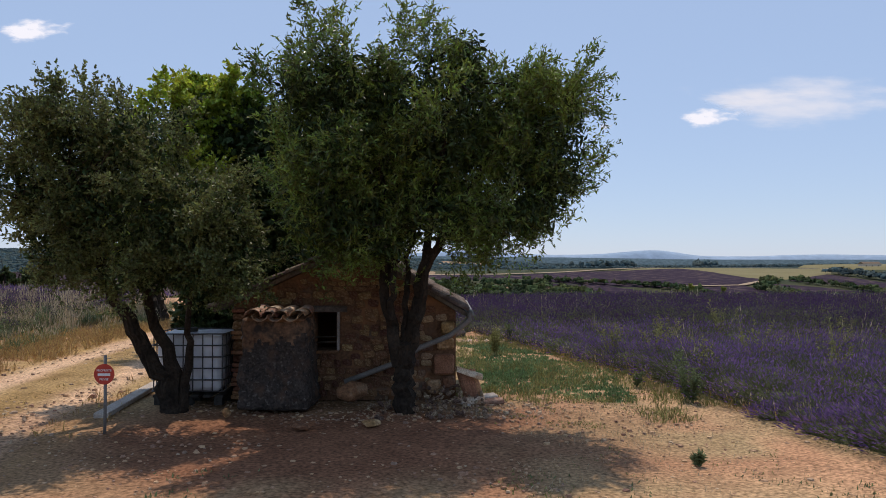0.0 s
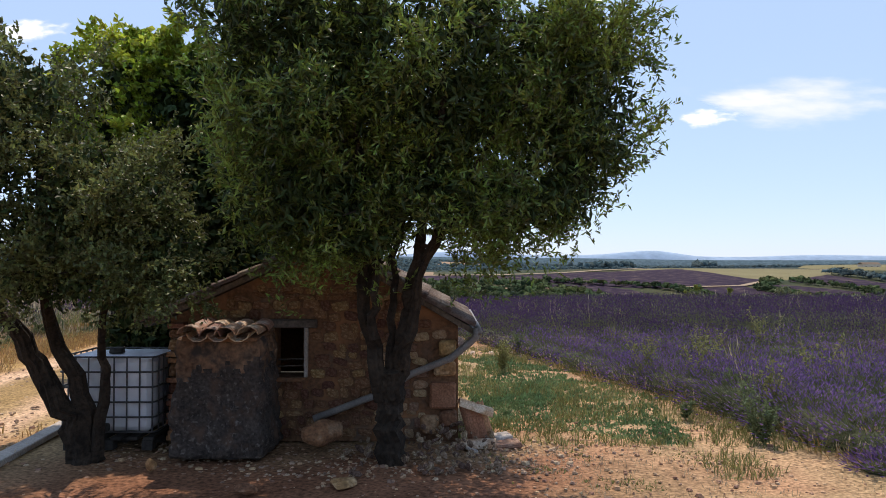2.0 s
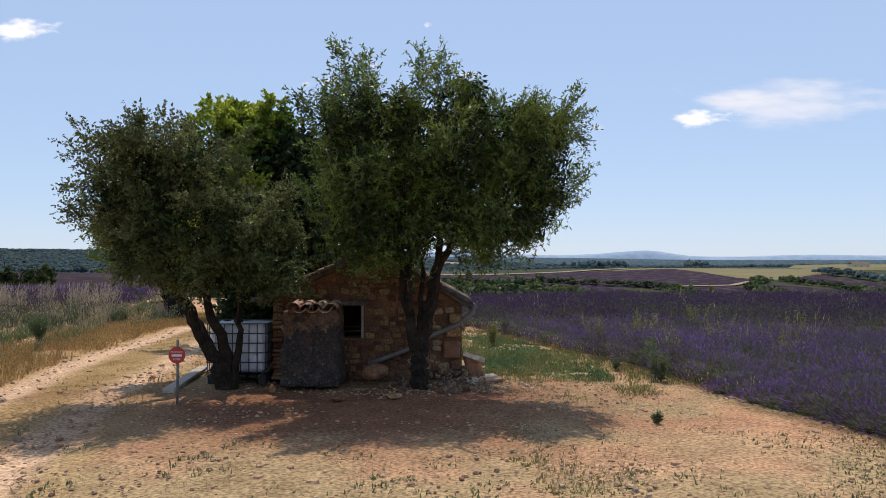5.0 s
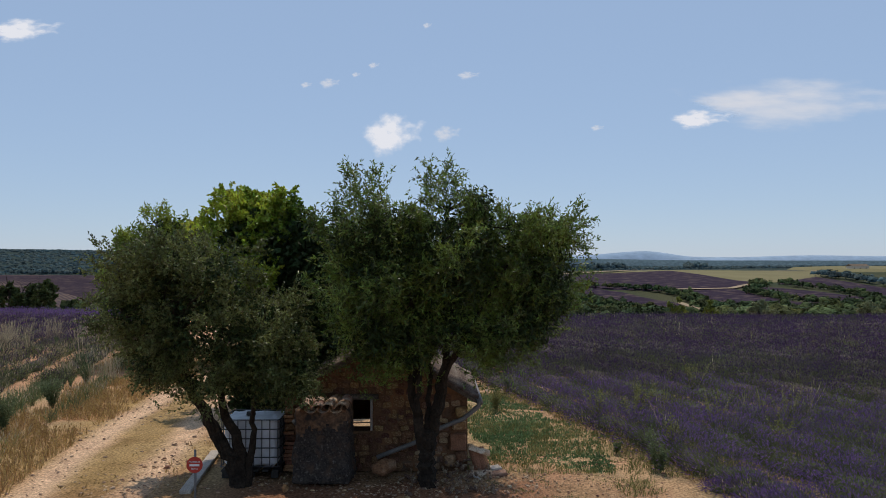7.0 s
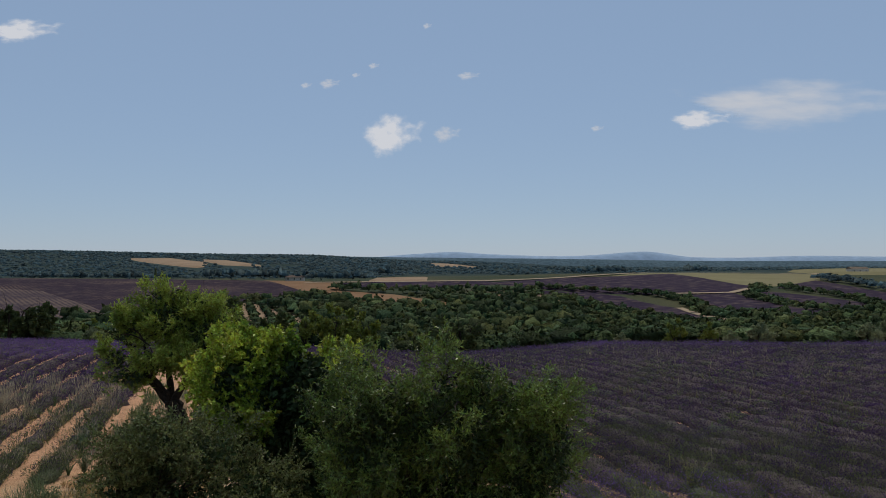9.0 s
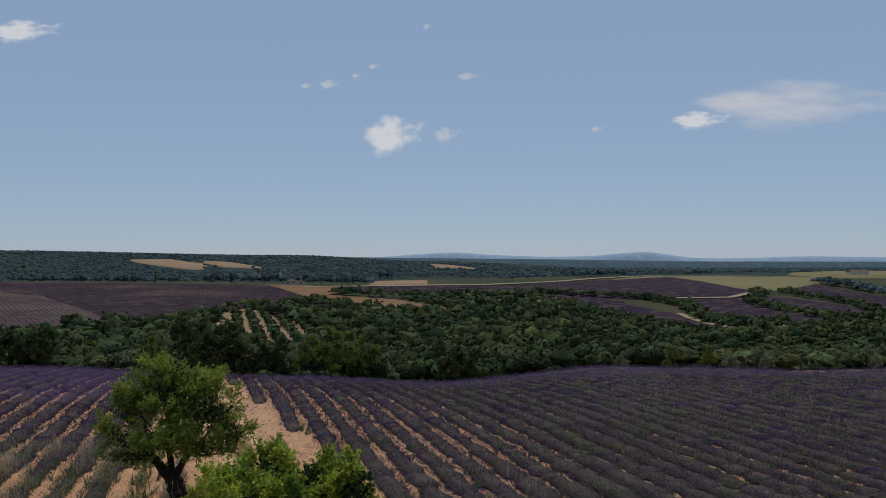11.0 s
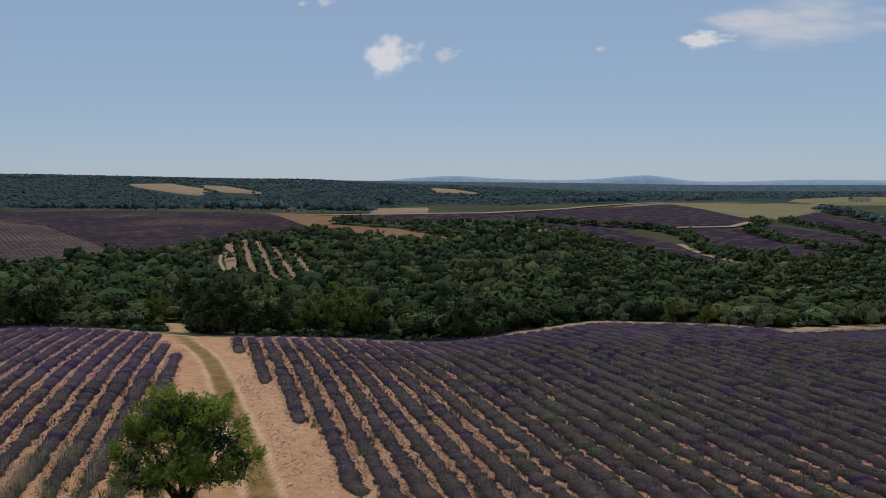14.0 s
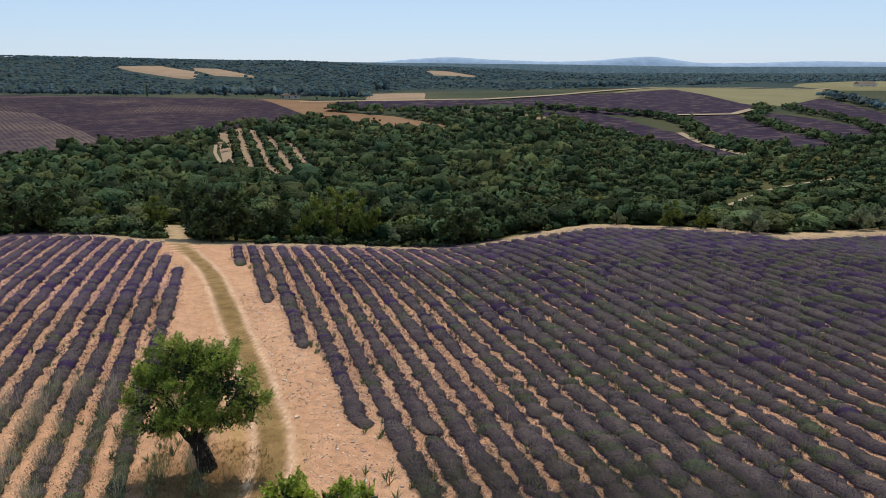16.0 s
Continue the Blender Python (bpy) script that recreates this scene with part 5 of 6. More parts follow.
hut = thing("stone_hut", "small rubble stone hut with low tiled roof under trees", "hut", (HX, HY, G))
LEFT, RIGHT, APEX = -1.84, 2.0, 0.20
EAVE_L, EAVE_R, TOP = 1.64, 1.53, 2.58


def gable(x):
    return EAVE_L + (TOP - EAVE_L) * (x - LEFT) / (APEX - LEFT) if x < APEX else TOP + (EAVE_R - TOP) * (x - APEX) / (RIGHT - APEX)


def wall_with_hole(name, corners, hole, y0, y1, material):
    """A wall in the plane of x and z with a rectangular opening through it."""
    x0, x1, z0, z1 = hole
    bm = bmesh.new()
    a, b = corners(x0), corners(x1)
    mid = [(APEX, corners(APEX))] if x0 < APEX < x1 else []
    shapes = [[(LEFT, 0), (x0, 0), (x0, a), (LEFT, corners(LEFT))], [(x1, 0), (RIGHT, 0), (RIGHT, corners(RIGHT))] + ([(APEX, corners(APEX))] if x1 < APEX else []) + [(x1, b)],
              [(x0, z1), (x1, z1), (x1, b)] + mid + [(x0, a)]]
    if z0 > 0.01:
        shapes.append([(x0, 0), (x1, 0), (x1, z0), (x0, z0)])
    for s in shapes:
        f = [bm.verts.new((x, y0, z)) for x, z in s]
        g = [bm.verts.new((x, y1, z)) for x, z in s]
        bm.faces.new(f), bm.faces.new(g[::-1])
        for i in range(len(s)):
            j = (i + 1) % len(s)
            bm.faces.new((f[j], f[i], g[i], g[j]))
    bmesh.ops.remove_doubles(bm, verts=bm.verts, dist=0.0005)
    bmesh.ops.recalc_face_normals(bm, faces=bm.faces)
    return part(name, bm, material, hut)


WINDOW = (-0.45, -0.04, 0.86, 1.52)
front = wall_with_hole("front_wall", gable, WINDOW, 0.0, 0.38, M_mortar)
back = wall_with_hole("back_wall", gable, (-1.3, 0.6, 0.0, 0.50), 2.9, 3.25, M_mortar)
for name, x, hgt in (("side_wall", LEFT + 0.18, EAVE_L), ("side_wall", RIGHT - 0.18, EAVE_R)):
    bm = bmesh.new()
    block(bm, (0.36, 2.52, hgt), (x, 1.64, hgt / 2))
    part(name, bm, M_mortar, hut)

# window: lintel, jamb, sill and two thin bars
bm = bmesh.new()
block(bm, (0.74, 0.12, 0.10), (-0.25, -0.02, 1.57), 0.012, rough=0.02)
part("lintel", bm, M_timber, front)
bm = bmesh.new()
block(bm, (0.05, 0.10, 0.66), (-0.025, -0.03, 1.19), 0.008, rough=0.012)
part("window_jamb", bm, M_jamb, front, "pale weathered upright window jamb")
bm = bmesh.new()
block(bm, (0.46, 0.16, 0.06), (-0.25, -0.03, 0.83), 0.010, rough=0.012)
part("window_sill", bm, M_mortar, front)
for z in (0.97, 1.06):
    bm = bmesh.new()
    tube(bm, [(-0.45, 0.2, z), (-0.04, 0.2, z + 0.01)], [0.012, 0.012], 6)
    part("window_bar", bm, M_timber, front)

# roof slabs and ridge
def roof_slope(name, x0, z0, x1, z1):
    bm = bmesh.new()
    up = Vector((z0 - z1, 0, x1 - x0)).normalized() * 0.07
    if up.z < 0:
        up = -up
    q = [(x0, z0), (x1, z1)]
    vs = [[bm.verts.new(Vector((x, y, z)) + up * s) for s in (0, 1)] for y in (-0.12, 3.45) for x, z in q]
    (a, b), (c, d), (e, f), (g, h) = vs
    for face in ((a, c, g, e), (b, f, h, d), (a, b, d, c), (e, g, h, f), (a, e, f, b), (c, d, h, g)):
        bm.faces.new(face)
    bmesh.ops.recalc_face_normals(bm, faces=bm.faces)
    return part(name, bm, M_timber, hut, "weathered boarding under the tiles")


slope_l = roof_slope("roof_slope", APEX, TOP + 0.005, LEFT - 0.30, EAVE_L - 0.115)
slope_r = roof_slope("roof_slope", APEX + 0.002, TOP + 0.005, RIGHT + 0.26, EAVE_R - 0.135)


def tile_data(name, length, r0, r1, material):
    """A half-round clay tile along +x, arched upwards, with real thickness."""
    bm = bmesh.new()
    rings = []
    for x, r in ((0, r0), (length, r1)):
        for rr in (r, r - 0.014):
            rings.append([bm.verts.new((x, math.cos(a) * rr, math.sin(a) * rr * 0.8)) for a in np.linspace(0.05, math.pi - 0.05, 6)])
    o0, i0, o1, i1 = rings
    for k in range(5):
        bm.faces.new((o0[k], o0[k + 1], o1[k + 1], o1[k])), bm.faces.new((i0[k + 1], i0[k], i1[k], i1[k + 1]))
        bm.faces.new((o0[k + 1], o0[k], i0[k], i0[k + 1])), bm.faces.new((o1[k], o1[k + 1], i1[k + 1], i1[k]))
    for k in (0, 5):
        bm.faces.new((o0[k], o1[k], i1[k], i0[k]))
    bmesh.ops.recalc_face_normals(bm, faces=bm.faces)
    me = bpy.data.meshes.new(name)
    bm.to_mesh(me)
    bm.free()
    me.materials.append(material)
    return me


TILE = tile_data("roof_tile", 0.44, 0.085, 0.10, M_tile)


def piece(name, me, parent, m):
    ob = new(name, me)
    ob.parent = parent
    ob.matrix_basis = m
    return ob


def tiled(parent, x0, z0, x1, z1):
    run = math.hypot(x1 - x0, z1 - z0)
    rows = int(run / 0.36)
    lean = math.degrees(math.atan2(z0 - z1, abs(x1 - x0)))
    for i in range(rows):
        s = (i * 0.37 + 0.02) / run
        for j in range(17):
            y = -0.08 + 0.208 * j
            x, z = x0 + (x1 - x0) * s, z0 + (z1 - z0) * s + 0.075
            turn = 0 if x1 > x0 else 180
            piece("roof_tile", TILE, parent, pose(x, y + random.uniform(-0.012, 0.012), z + random.uniform(0, 0.012), 0, 0, turn + random.uniform(-2.5, 2.5)) @ pose(0, 0, 0, 0, lean - 2.5, 0))


tiled(slope_l, APEX, TOP + 0.005, LEFT - 0.30, EAVE_L - 0.115)
tiled(slope_r, APEX, TOP + 0.005, RIGHT + 0.26, EAVE_R - 0.135)
for j in range(9):
    piece("roof_tile", TILE, slope_l, pose(APEX, -0.22 + 0.40 * j, TOP + 0.10 + random.uniform(0, 0.01), 0, -1.5, 90 + random.uniform(-2, 2)))

flue = thing("roof_flue", "short rusty flue pipe with a mushroom cap on the roof", "chimney", (-1.05, 13.7, G))
bm = bmesh.new()
tube(bm, [(0, 0, 2.28), (0.004, 0, 2.7), (0, 0, 3.02)], [0.055, 0.055, 0.055], 12)
part("flue_pipe", bm, M_pipe, flue, "", True)
bm = bmesh.new()
bmesh.ops.create_cone(bm, cap_ends=True, segments=18, radius1=0.14, radius2=0.05, depth=0.07, matrix=pose(0, 0, 3.055))
part("flue_cap", bm, M_cap_tile, flue, "pale terracotta mushroom cap")

# the low rendered annex with its own little tiled cap
bm = bmesh.new()
block(bm, (1.02, 0.82, 1.46), (-0.95, -0.407, 0.73), 0.03)
bmesh.ops.subdivide_edges(bm, edges=bm.edges, cuts=27, use_grid_fill=True)
for v in bm.verts:
    v.co += Vector((noise.noise(v.co * 3), noise.noise(v.co * 3 + Vector((9, 0, 0))), noise.noise(v.co * 2.5 + Vector((0, 9, 0))) * 0.5)) * 0.06
    spread = 1 - min(1, max(0, v.co.z / 1.46))
    v.co.x, v.co.y = -0.95 + (v.co.x + 0.95) * (1 + 0.15 * spread), v.co.y * (1 + 0.16 * spread)
    v.co += Vector((noise.noise(v.co * 11), noise.noise(v.co * 11 + Vector((9, 0, 0))), 0)) * 0.045
    v.co += Vector((noise.noise(v.co * 27), noise.noise(v.co * 27 + Vector((9, 0, 0))), 0)) * 0.022
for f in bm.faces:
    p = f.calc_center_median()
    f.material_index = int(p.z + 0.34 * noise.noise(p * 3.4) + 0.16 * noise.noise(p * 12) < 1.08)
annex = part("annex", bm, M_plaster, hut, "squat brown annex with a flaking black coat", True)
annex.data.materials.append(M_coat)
bm = bmesh.new()
block(bm, (0.90, 0.96, 0.05), (-0.90, -0.48, 1.475), 0.01, (2, 0, 0), 0.03)
cap = part("annex_cap", bm, M_mortar, annex)
BIG = tile_data("cap_tile", 0.46, 0.115, 0.135, M_cap_tile)
for i in range(4):
    for j in range(2):
        x = -1.25 + 0.245 * i + random.uniform(-0.02, 0.02)
        piece("cap_tile", BIG, cap, pose(x, -0.26 - 0.36 * j, 1.555 - 0.035 * j + random.uniform(0, 0.03), 0, 0, -90 + random.uniform(-5, 5)) @ pose(0, 0, 0, 0, 3 + random.uniform(-4, 4), 0))
for i in range(3):
    for j in range(2):
        x = -1.127 + 0.245 * i
        piece("cap_tile", BIG, cap, pose(x, -0.28 - 0.36 * j, 1.60 - 0.035 * j, 180, 0, -90) @ pose(0, 0, 0, 0, -3, 0))

# corner piers of brick and dressed stone
def stone_data(material, k):
    """An irregular, roughly squared stone of unit size."""
    bm = bmesh.new()
    bmesh.ops.create_icosphere(bm, subdivisions=2, radius=0.5)
    for v in bm.verts:
        q = Vector([math.copysign(abs(c * 2) ** 0.55, c) * 0.5 for c in v.co])
        v.co = q * (1 + 0.30 * noise.noise(v.co * 2.2 + Vector((k * 3.1, 0, 0))))
    me = bpy.data.meshes.new("stone")
    bm.to_mesh(me)
    bm.free()
    me.materials.append(material)
    return me


STONES = [stone_data(M_stone, k) for k in range(10)]
PALE_STONES = [stone_data(M_pale_stone, k + 30) for k in range(8)]
BRICK = bpy.data.meshes.new("brick")
bm = bmesh.new()
block(bm, (0.22, 0.16, 0.065), (0, 0, 0), 0.008, rough=0.012)
bm.to_mesh(BRICK)
bm.free()
BRICK.materials.append(M_brick)
z = 0.03
while z < EAVE_L - 0.06:
    tall = random.choice((0.06, 0.065, 0.07, 0.12, 0.16))
    if tall < 0.1:
        piece("brick", BRICK, front, pose(LEFT + 0.11 + random.uniform(-0.025, 0.025), -0.03 + random.uniform(-0.02, 0.02), z + tall / 2, 0, random.uniform(-4, 4), random.uniform(-8, 8)))
    else:
        piece("stone", STONES[int(tall * 100) % 10], front, pose(LEFT + 0.12, 0.0, z + tall / 2, 0, random.uniform(-6, 6), 0) @ Matrix.Diagonal((0.25, 0.2, tall, 1)))
    z += tall + random.uniform(0.008, 0.022)
for x, z, wx, wz, m in ((1.80, 0.62, 0.34, 0.34, M_brick), (1.87, 0.31, 0.24, 0.22, M_stone), (1.82, 0.98, 0.30, 0.20, M_stone), (1.86, 1.24, 0.22, 0.22, M_stone), (1.62, 0.24, 0.26, 0.24, M_stone)):
    bm = bmesh.new()
    block(bm, (wx, 0.2, wz), (x, -0.01, z), 0.03, rough=0.03)
    part("quoin", bm, m, front)

# rubble stones of the front wall, course by course
z = 0.06
while z < TOP - 0.08:
    tall = random.uniform(0.075, 0.135)
    x = LEFT + (0.24 if z < 1.62 else 0.02) + random.uniform(0, 0.08)
    while x < RIGHT - 0.05:
        wide = random.uniform(0.09, 0.24)
        cx, cz = x + wide / 2, z + tall / 2 + random.uniform(-0.03, 0.03)
        x += wide + random.uniform(0.012, 0.03)
        in_window = WINDOW[0] - 0.05 < cx + wide / 2 and cx - wide / 2 < WINDOW[1] + 0.06 and WINDOW[2] - 0.03 < cz + tall / 2 and cz - tall / 2 < WINDOW[3] + 0.10
        behind_annex = -1.38 < cx < -0.5 and cz < 1.42
        quoin = cx > 1.52 and cz < 1.36
        if in_window or behind_annex or quoin or cx + wide / 2 > RIGHT - 0.02 or cz + tall / 2 > gable(cx) - 0.10:
            continue
        # paler stones towards the right, which also paint in the bounced light there
        pale = cz < 1.45 and random.random() < (cx - 0.75) * 2.2
        piece("stone", random.choice(PALE_STONES if pale else STONES), front, pose(cx, 0.02, cz, 0, random.uniform(-14, 14), 0) @ Matrix.Diagonal((wide * random.uniform(0.9, 1.05), 0.09 + random.uniform(0, 0.06), tall * random.uniform(0.85, 1.15), 1)))
    z += tall + random.uniform(0.008, 0.02)

bm = bmesh.new()
block(bm, (0.09, 0.05, 0.24), (LEFT + 0.27, -0.16, 1.02), 0.01, (8, -38, 0), 0.015)
part("broken_tile", bm, M_concrete, front, "pale broken tile wedged in the wall")

# gutter end and the long zinc downpipe that crosses the front wall
bm = bmesh.new()
tube(bm, [(2.25, -0.15, 1.52), (2.23, -0.16, 1.40), (2.12, -0.15, 1.30), (1.90, -0.14, 1.12), (1.40, -0.13, 0.92), (0.88, -0.13, 0.62), (0.10, -0.16, 0.33)], [0.052, 0.05, 0.05, 0.048, 0.047, 0.047, 0.047], 10)
pipe = part("downpipe", bm, M_pipe, hut, "dented grey zinc downpipe sloping across the wall", True)
bm = bmesh.new()
tube(bm, [(2.27, -0.20, 1.475), (2.27, 0.5, 1.485), (2.27, 3.4, 1.50)], [0.05, 0.05, 0.05], 8)
part("gutter", bm, M_pipe, hut, "", True)

# ---- things round the hut ----
def rock(name, label, at, size, seed, category="rock", material=None):
    bm = bmesh.new()
    bmesh.ops.create_icosphere(bm, subdivisions=3, radius=0.5)
    for v in bm.verts:
        n = noise.noise(v.co * 2.3 + Vector((seed, 0, 0))) * 0.32 + noise.noise(v.co * 6 + Vector((0, seed, 0))) * 0.07
        v.co *= 1 + n
        v.co = Vector((v.co.x * size[0], v.co.y * size[1], v.co.z * size[2]))
    me = bpy.data.meshes.new(name)
    bm.to_mesh(me)
    bm.free()
    me.materials.append(material or M_stone)
    ob = tagged(new(name, me), label, category)
    ob.matrix_world = pose(*at, 0, 0, seed * 40)
    return ob


rock("boulder", "rounded ochre boulder lying against the wall", (-1.5, 12.2, G + 0.25), (0.58, 0.36, 0.32), 1)
# two added flat stones stand in for sunlit patches on the soil
rock("flat_stone", "flat pale stone standing in for a sunlit patch of soil", (-1.05, 10.85, G + 0.02), (0.34, 0.26, 0.10), 2)
rock("flat_stone", "flat pale stone standing in for a sunlit patch of soil", (-2.05, 10.65, G + 0.02), (0.30, 0.22, 0.09), 3)
rock("upright_stone", "small pale stone beside the annex", (-3.35, 11.45, G + 0.05), (0.13, 0.11, 0.15), 4)

def chunk_data(k):
    """A broken, angular stone of unit size."""
    rng = random.Random(k)
    bm = bmesh.new()
    bmesh.ops.create_icosphere(bm, subdivisions=1, radius=0.5)
    for v in bm.verts:
        v.co = Vector([c * rng.uniform(0.55, 1.25) for c in v.co])
    me = bpy.data.meshes.new("stone")
    bm.to_mesh(me)
    bm.free()
    me.materials.append(M_rubble)
    return me


SHARDS = [chunk_data(k) for k in range(9)]
heap = thing("rubble_heap", "heap of broken stones at the foot of the wall", "rubble", (-0.2, 12.0, G))
for k in range(290):
    x, y = max(-1.2, min(0.85, random.gauss(0.05, 0.55))), random.uniform(-0.85, 0.72)
    if abs(x + 0.42) < 0.3 and y < -0.4:
        continue
    z = 0.03 + max(0, 0.28 * math.exp(-((x - 0.3) / 0.7) ** 2) * (y + 0.8) / 1.4) * random.uniform(0.4, 1)
    s = random.choice((0.035, 0.05, 0.065, 0.10))
    piece("stone", random.choice(SHARDS), heap, pose(x, y, z, random.uniform(0, 90), random.uniform(0, 90), random.uniform(0, 360)) @ Matrix.Diagonal((s * random.uniform(0.8, 1.7), s, s * random.uniform(0.5, 0.9), 1)))

stack = thing("tile_stack", "broken terracotta tiles and slabs leaning at the corner", "tiles", (0.38, 12.58, G))
RED = tile_data("clay_tile", 0.50, 0.085, 0.10, M_brick)
for x, y, lean in ((0.06, 0.0, 14), (0.16, 0.03, 17), (0.24, 0.08, 20)):
    piece("clay_tile", RED, stack, pose(x, y, 0.06, 0, -90 - lean, 0) @ pose(0, 0, 0, 90, 0, 0))
piece("clay_tile", BIG, stack, pose(-0.17, -0.04, 0.53, 0, 20, 8))
piece("clay_tile", BIG, stack, pose(-0.14, -0.16, 0.02, 0, 0, -4))
for x, y, z, w, d, t, m in ((0.42, 0.16, 0.07, 0.24, 0.22, 0.05, M_concrete), (0.46, -0.12, 0.035, 0.34, 0.24, 0.06, M_pale_stone), (-0.02, -0.34, 0.03, 0.10, 0.30, 0.03, M_concrete)):
    bm = bmesh.new()
    block(bm, (w, d, t), (x, y, z), 0.015, (random.uniform(-5, 5), random.uniform(-6, 6), random.uniform(-25, 25)), 0.02)
    part("stone_slab", bm, m, stack)

# caged plastic water tank on a pallet
tank = thing("water_tank", "white plastic tank in steel cage on a pallet", "tank", (-4.25, 12.82, G - 0.12))
bm = bmesh.new()
block(bm, (1.08, 0.94, 0.94), (0, 0, 0.81), 0.07)
bmesh.ops.subdivide_edges(bm, edges=bm.edges, cuts=3, use_grid_fill=True)
for v in bm.verts:
    v.co += v.normal * 0.012 * noise.noise(v.co * 5)
bottle = part("bottle", bm, M_bottle, tank, "white translucent plastic bottle", True)
bm = bmesh.new()
bmesh.ops.create_grid(bm, x_segments=14, y_segments=12, size=0.5)
for v in bm.verts:
    v.co = Vector((v.co.x * 1.12, v.co.y * 0.98, 1.285 + 0.03 * noise.noise(v.co * 6)))
bmesh.ops.solidify(bm, geom=bm.faces[:], thickness=0.006)
part("cover_sheet", bm, M_bottle, tank, "crumpled white sheet over the top")
bm = bmesh.new()
bmesh.ops.create_cone(bm, cap_ends=True, segments=16, radius1=0.10, radius2=0.09, depth=0.07, matrix=pose(-0.1, 0, 1.33))
part("filler_cap", bm, M_dark, tank)
for x in np.linspace(-0.57, 0.57, 8):
    for y in (-0.50, 0.50):
        bm = bmesh.new()
        tube(bm, [(x, y, 0.34), (x, y, 1.30)], [0.011, 0.011], 6)
        part("cage_bar", bm, M_steel, tank)
for y in np.linspace(-0.33, 0.33, 5):
    for x in (-0.585, 0.585):
        bm = bmesh.new()
        tube(bm, [(x, y, 0.34), (x, y, 1.30)], [0.011, 0.011], 6)
        part("cage_bar", bm, M_steel, tank)
for z in (0.35, 0.54, 0.73, 0.92, 1.11, 1.30):
    bm = bmesh.new()
    tube(bm, [(-0.57, -0.522, z), (0.57, -0.522, z), (0.607, -0.48, z), (0.607, 0.48, z), (0.57, 0.522, z), (-0.57, 0.522, z), (-0.607, 0.48, z), (-0.607, -0.48, z), (-0.57, -0.522, z)], [0.012] * 9, 6)
    part("cage_hoop", bm, M_steel, tank)
# pallet coloured near-black to hold the dark under the tank
for y in (-0.42, 0, 0.42):
    for x in (-0.5, 0, 0.5):
        bm = bmesh.new()
        block(bm, (0.14, 0.14, 0.13), (x, y, 0.175), 0.008)
        part("pallet_block", bm, M_dark, tank)
for x in np.linspace(-0.52, 0.52, 6):
    bm = bmesh.new()
    block(bm, (0.13, 1.0, 0.04), (x, 0, 0.26), 0.004)
    part("pallet_board", bm, M_dark, tank)
bm = bmesh.new()
block(bm, (0.10, 0.08, 0.10), (0.0, -0.56, 0.42), 0.015)
part("tap", bm, M_dark, tank)

# round red notice on a tube post
sign = thing("notice_sign", "round red private property sign on a grey post", "sign", (-4.72, 10.3, ground_at(-4.72, 10.3)))
bm = bmesh.new()
tube(bm, [(0, 0.03, -0.05), (0.004, 0.03, 0.5), (0.0, 0.03, 1.10)], [0.022, 0.022, 0.022], 10)
part("post", bm, M_pipe, sign, "", True)
bm = bmesh.new()
bmesh.ops.create_cone(bm, cap_ends=True, segments=40, radius1=0.143, radius2=0.143, depth=0.006, matrix=pose(0, 0, 0.84, 90))
plate = part("plate", bm, M_red, sign, "red enamelled round plate")
bm = bmesh.new()
block(bm, (0.175, 0.003, 0.036), (0, -0.006, 0.835), 0)
part("white_bar", bm, M_white, plate)
for words, z, size in (("PROPRIETE", 0.892, 0.042), ("PRIVEE", 0.768, 0.042)):
    text = bpy.data.curves.new("lettering", "FONT")
    text.body, text.size, text.align_x, text.align_y, text.extrude = words, size, "CENTER", "CENTER", 0.0012
    holder = bpy.data.objects.new("lettering", text)
    scene.collection.objects.link(holder)
    me = bpy.data.meshes.new_from_object(holder.evaluated_get(bpy.context.evaluated_depsgraph_get()))
    bpy.data.objects.remove(holder)
    me.materials.append(M_white)
    piece("lettering", me, plate, pose(0, -0.0065, z, 90, 0, 0))
for z in (0.78, 0.90):
    bm = bmesh.new()
    block(bm, (0.06, 0.05, 0.02), (0, 0.03, z), 0.003)
    part("clamp", bm, M_steel, sign)

beam = thing("concrete_beam", "pale concrete beam lying beside the lane", "beam", (-5.36, 12.75, G))
bm = bmesh.new()
block(bm, (0.22, 3.0, 0.08), (0, 0, 0.04), 0.012, (0, 0, 6), 0.02)
part("beam_body", bm, M_concrete, beam)

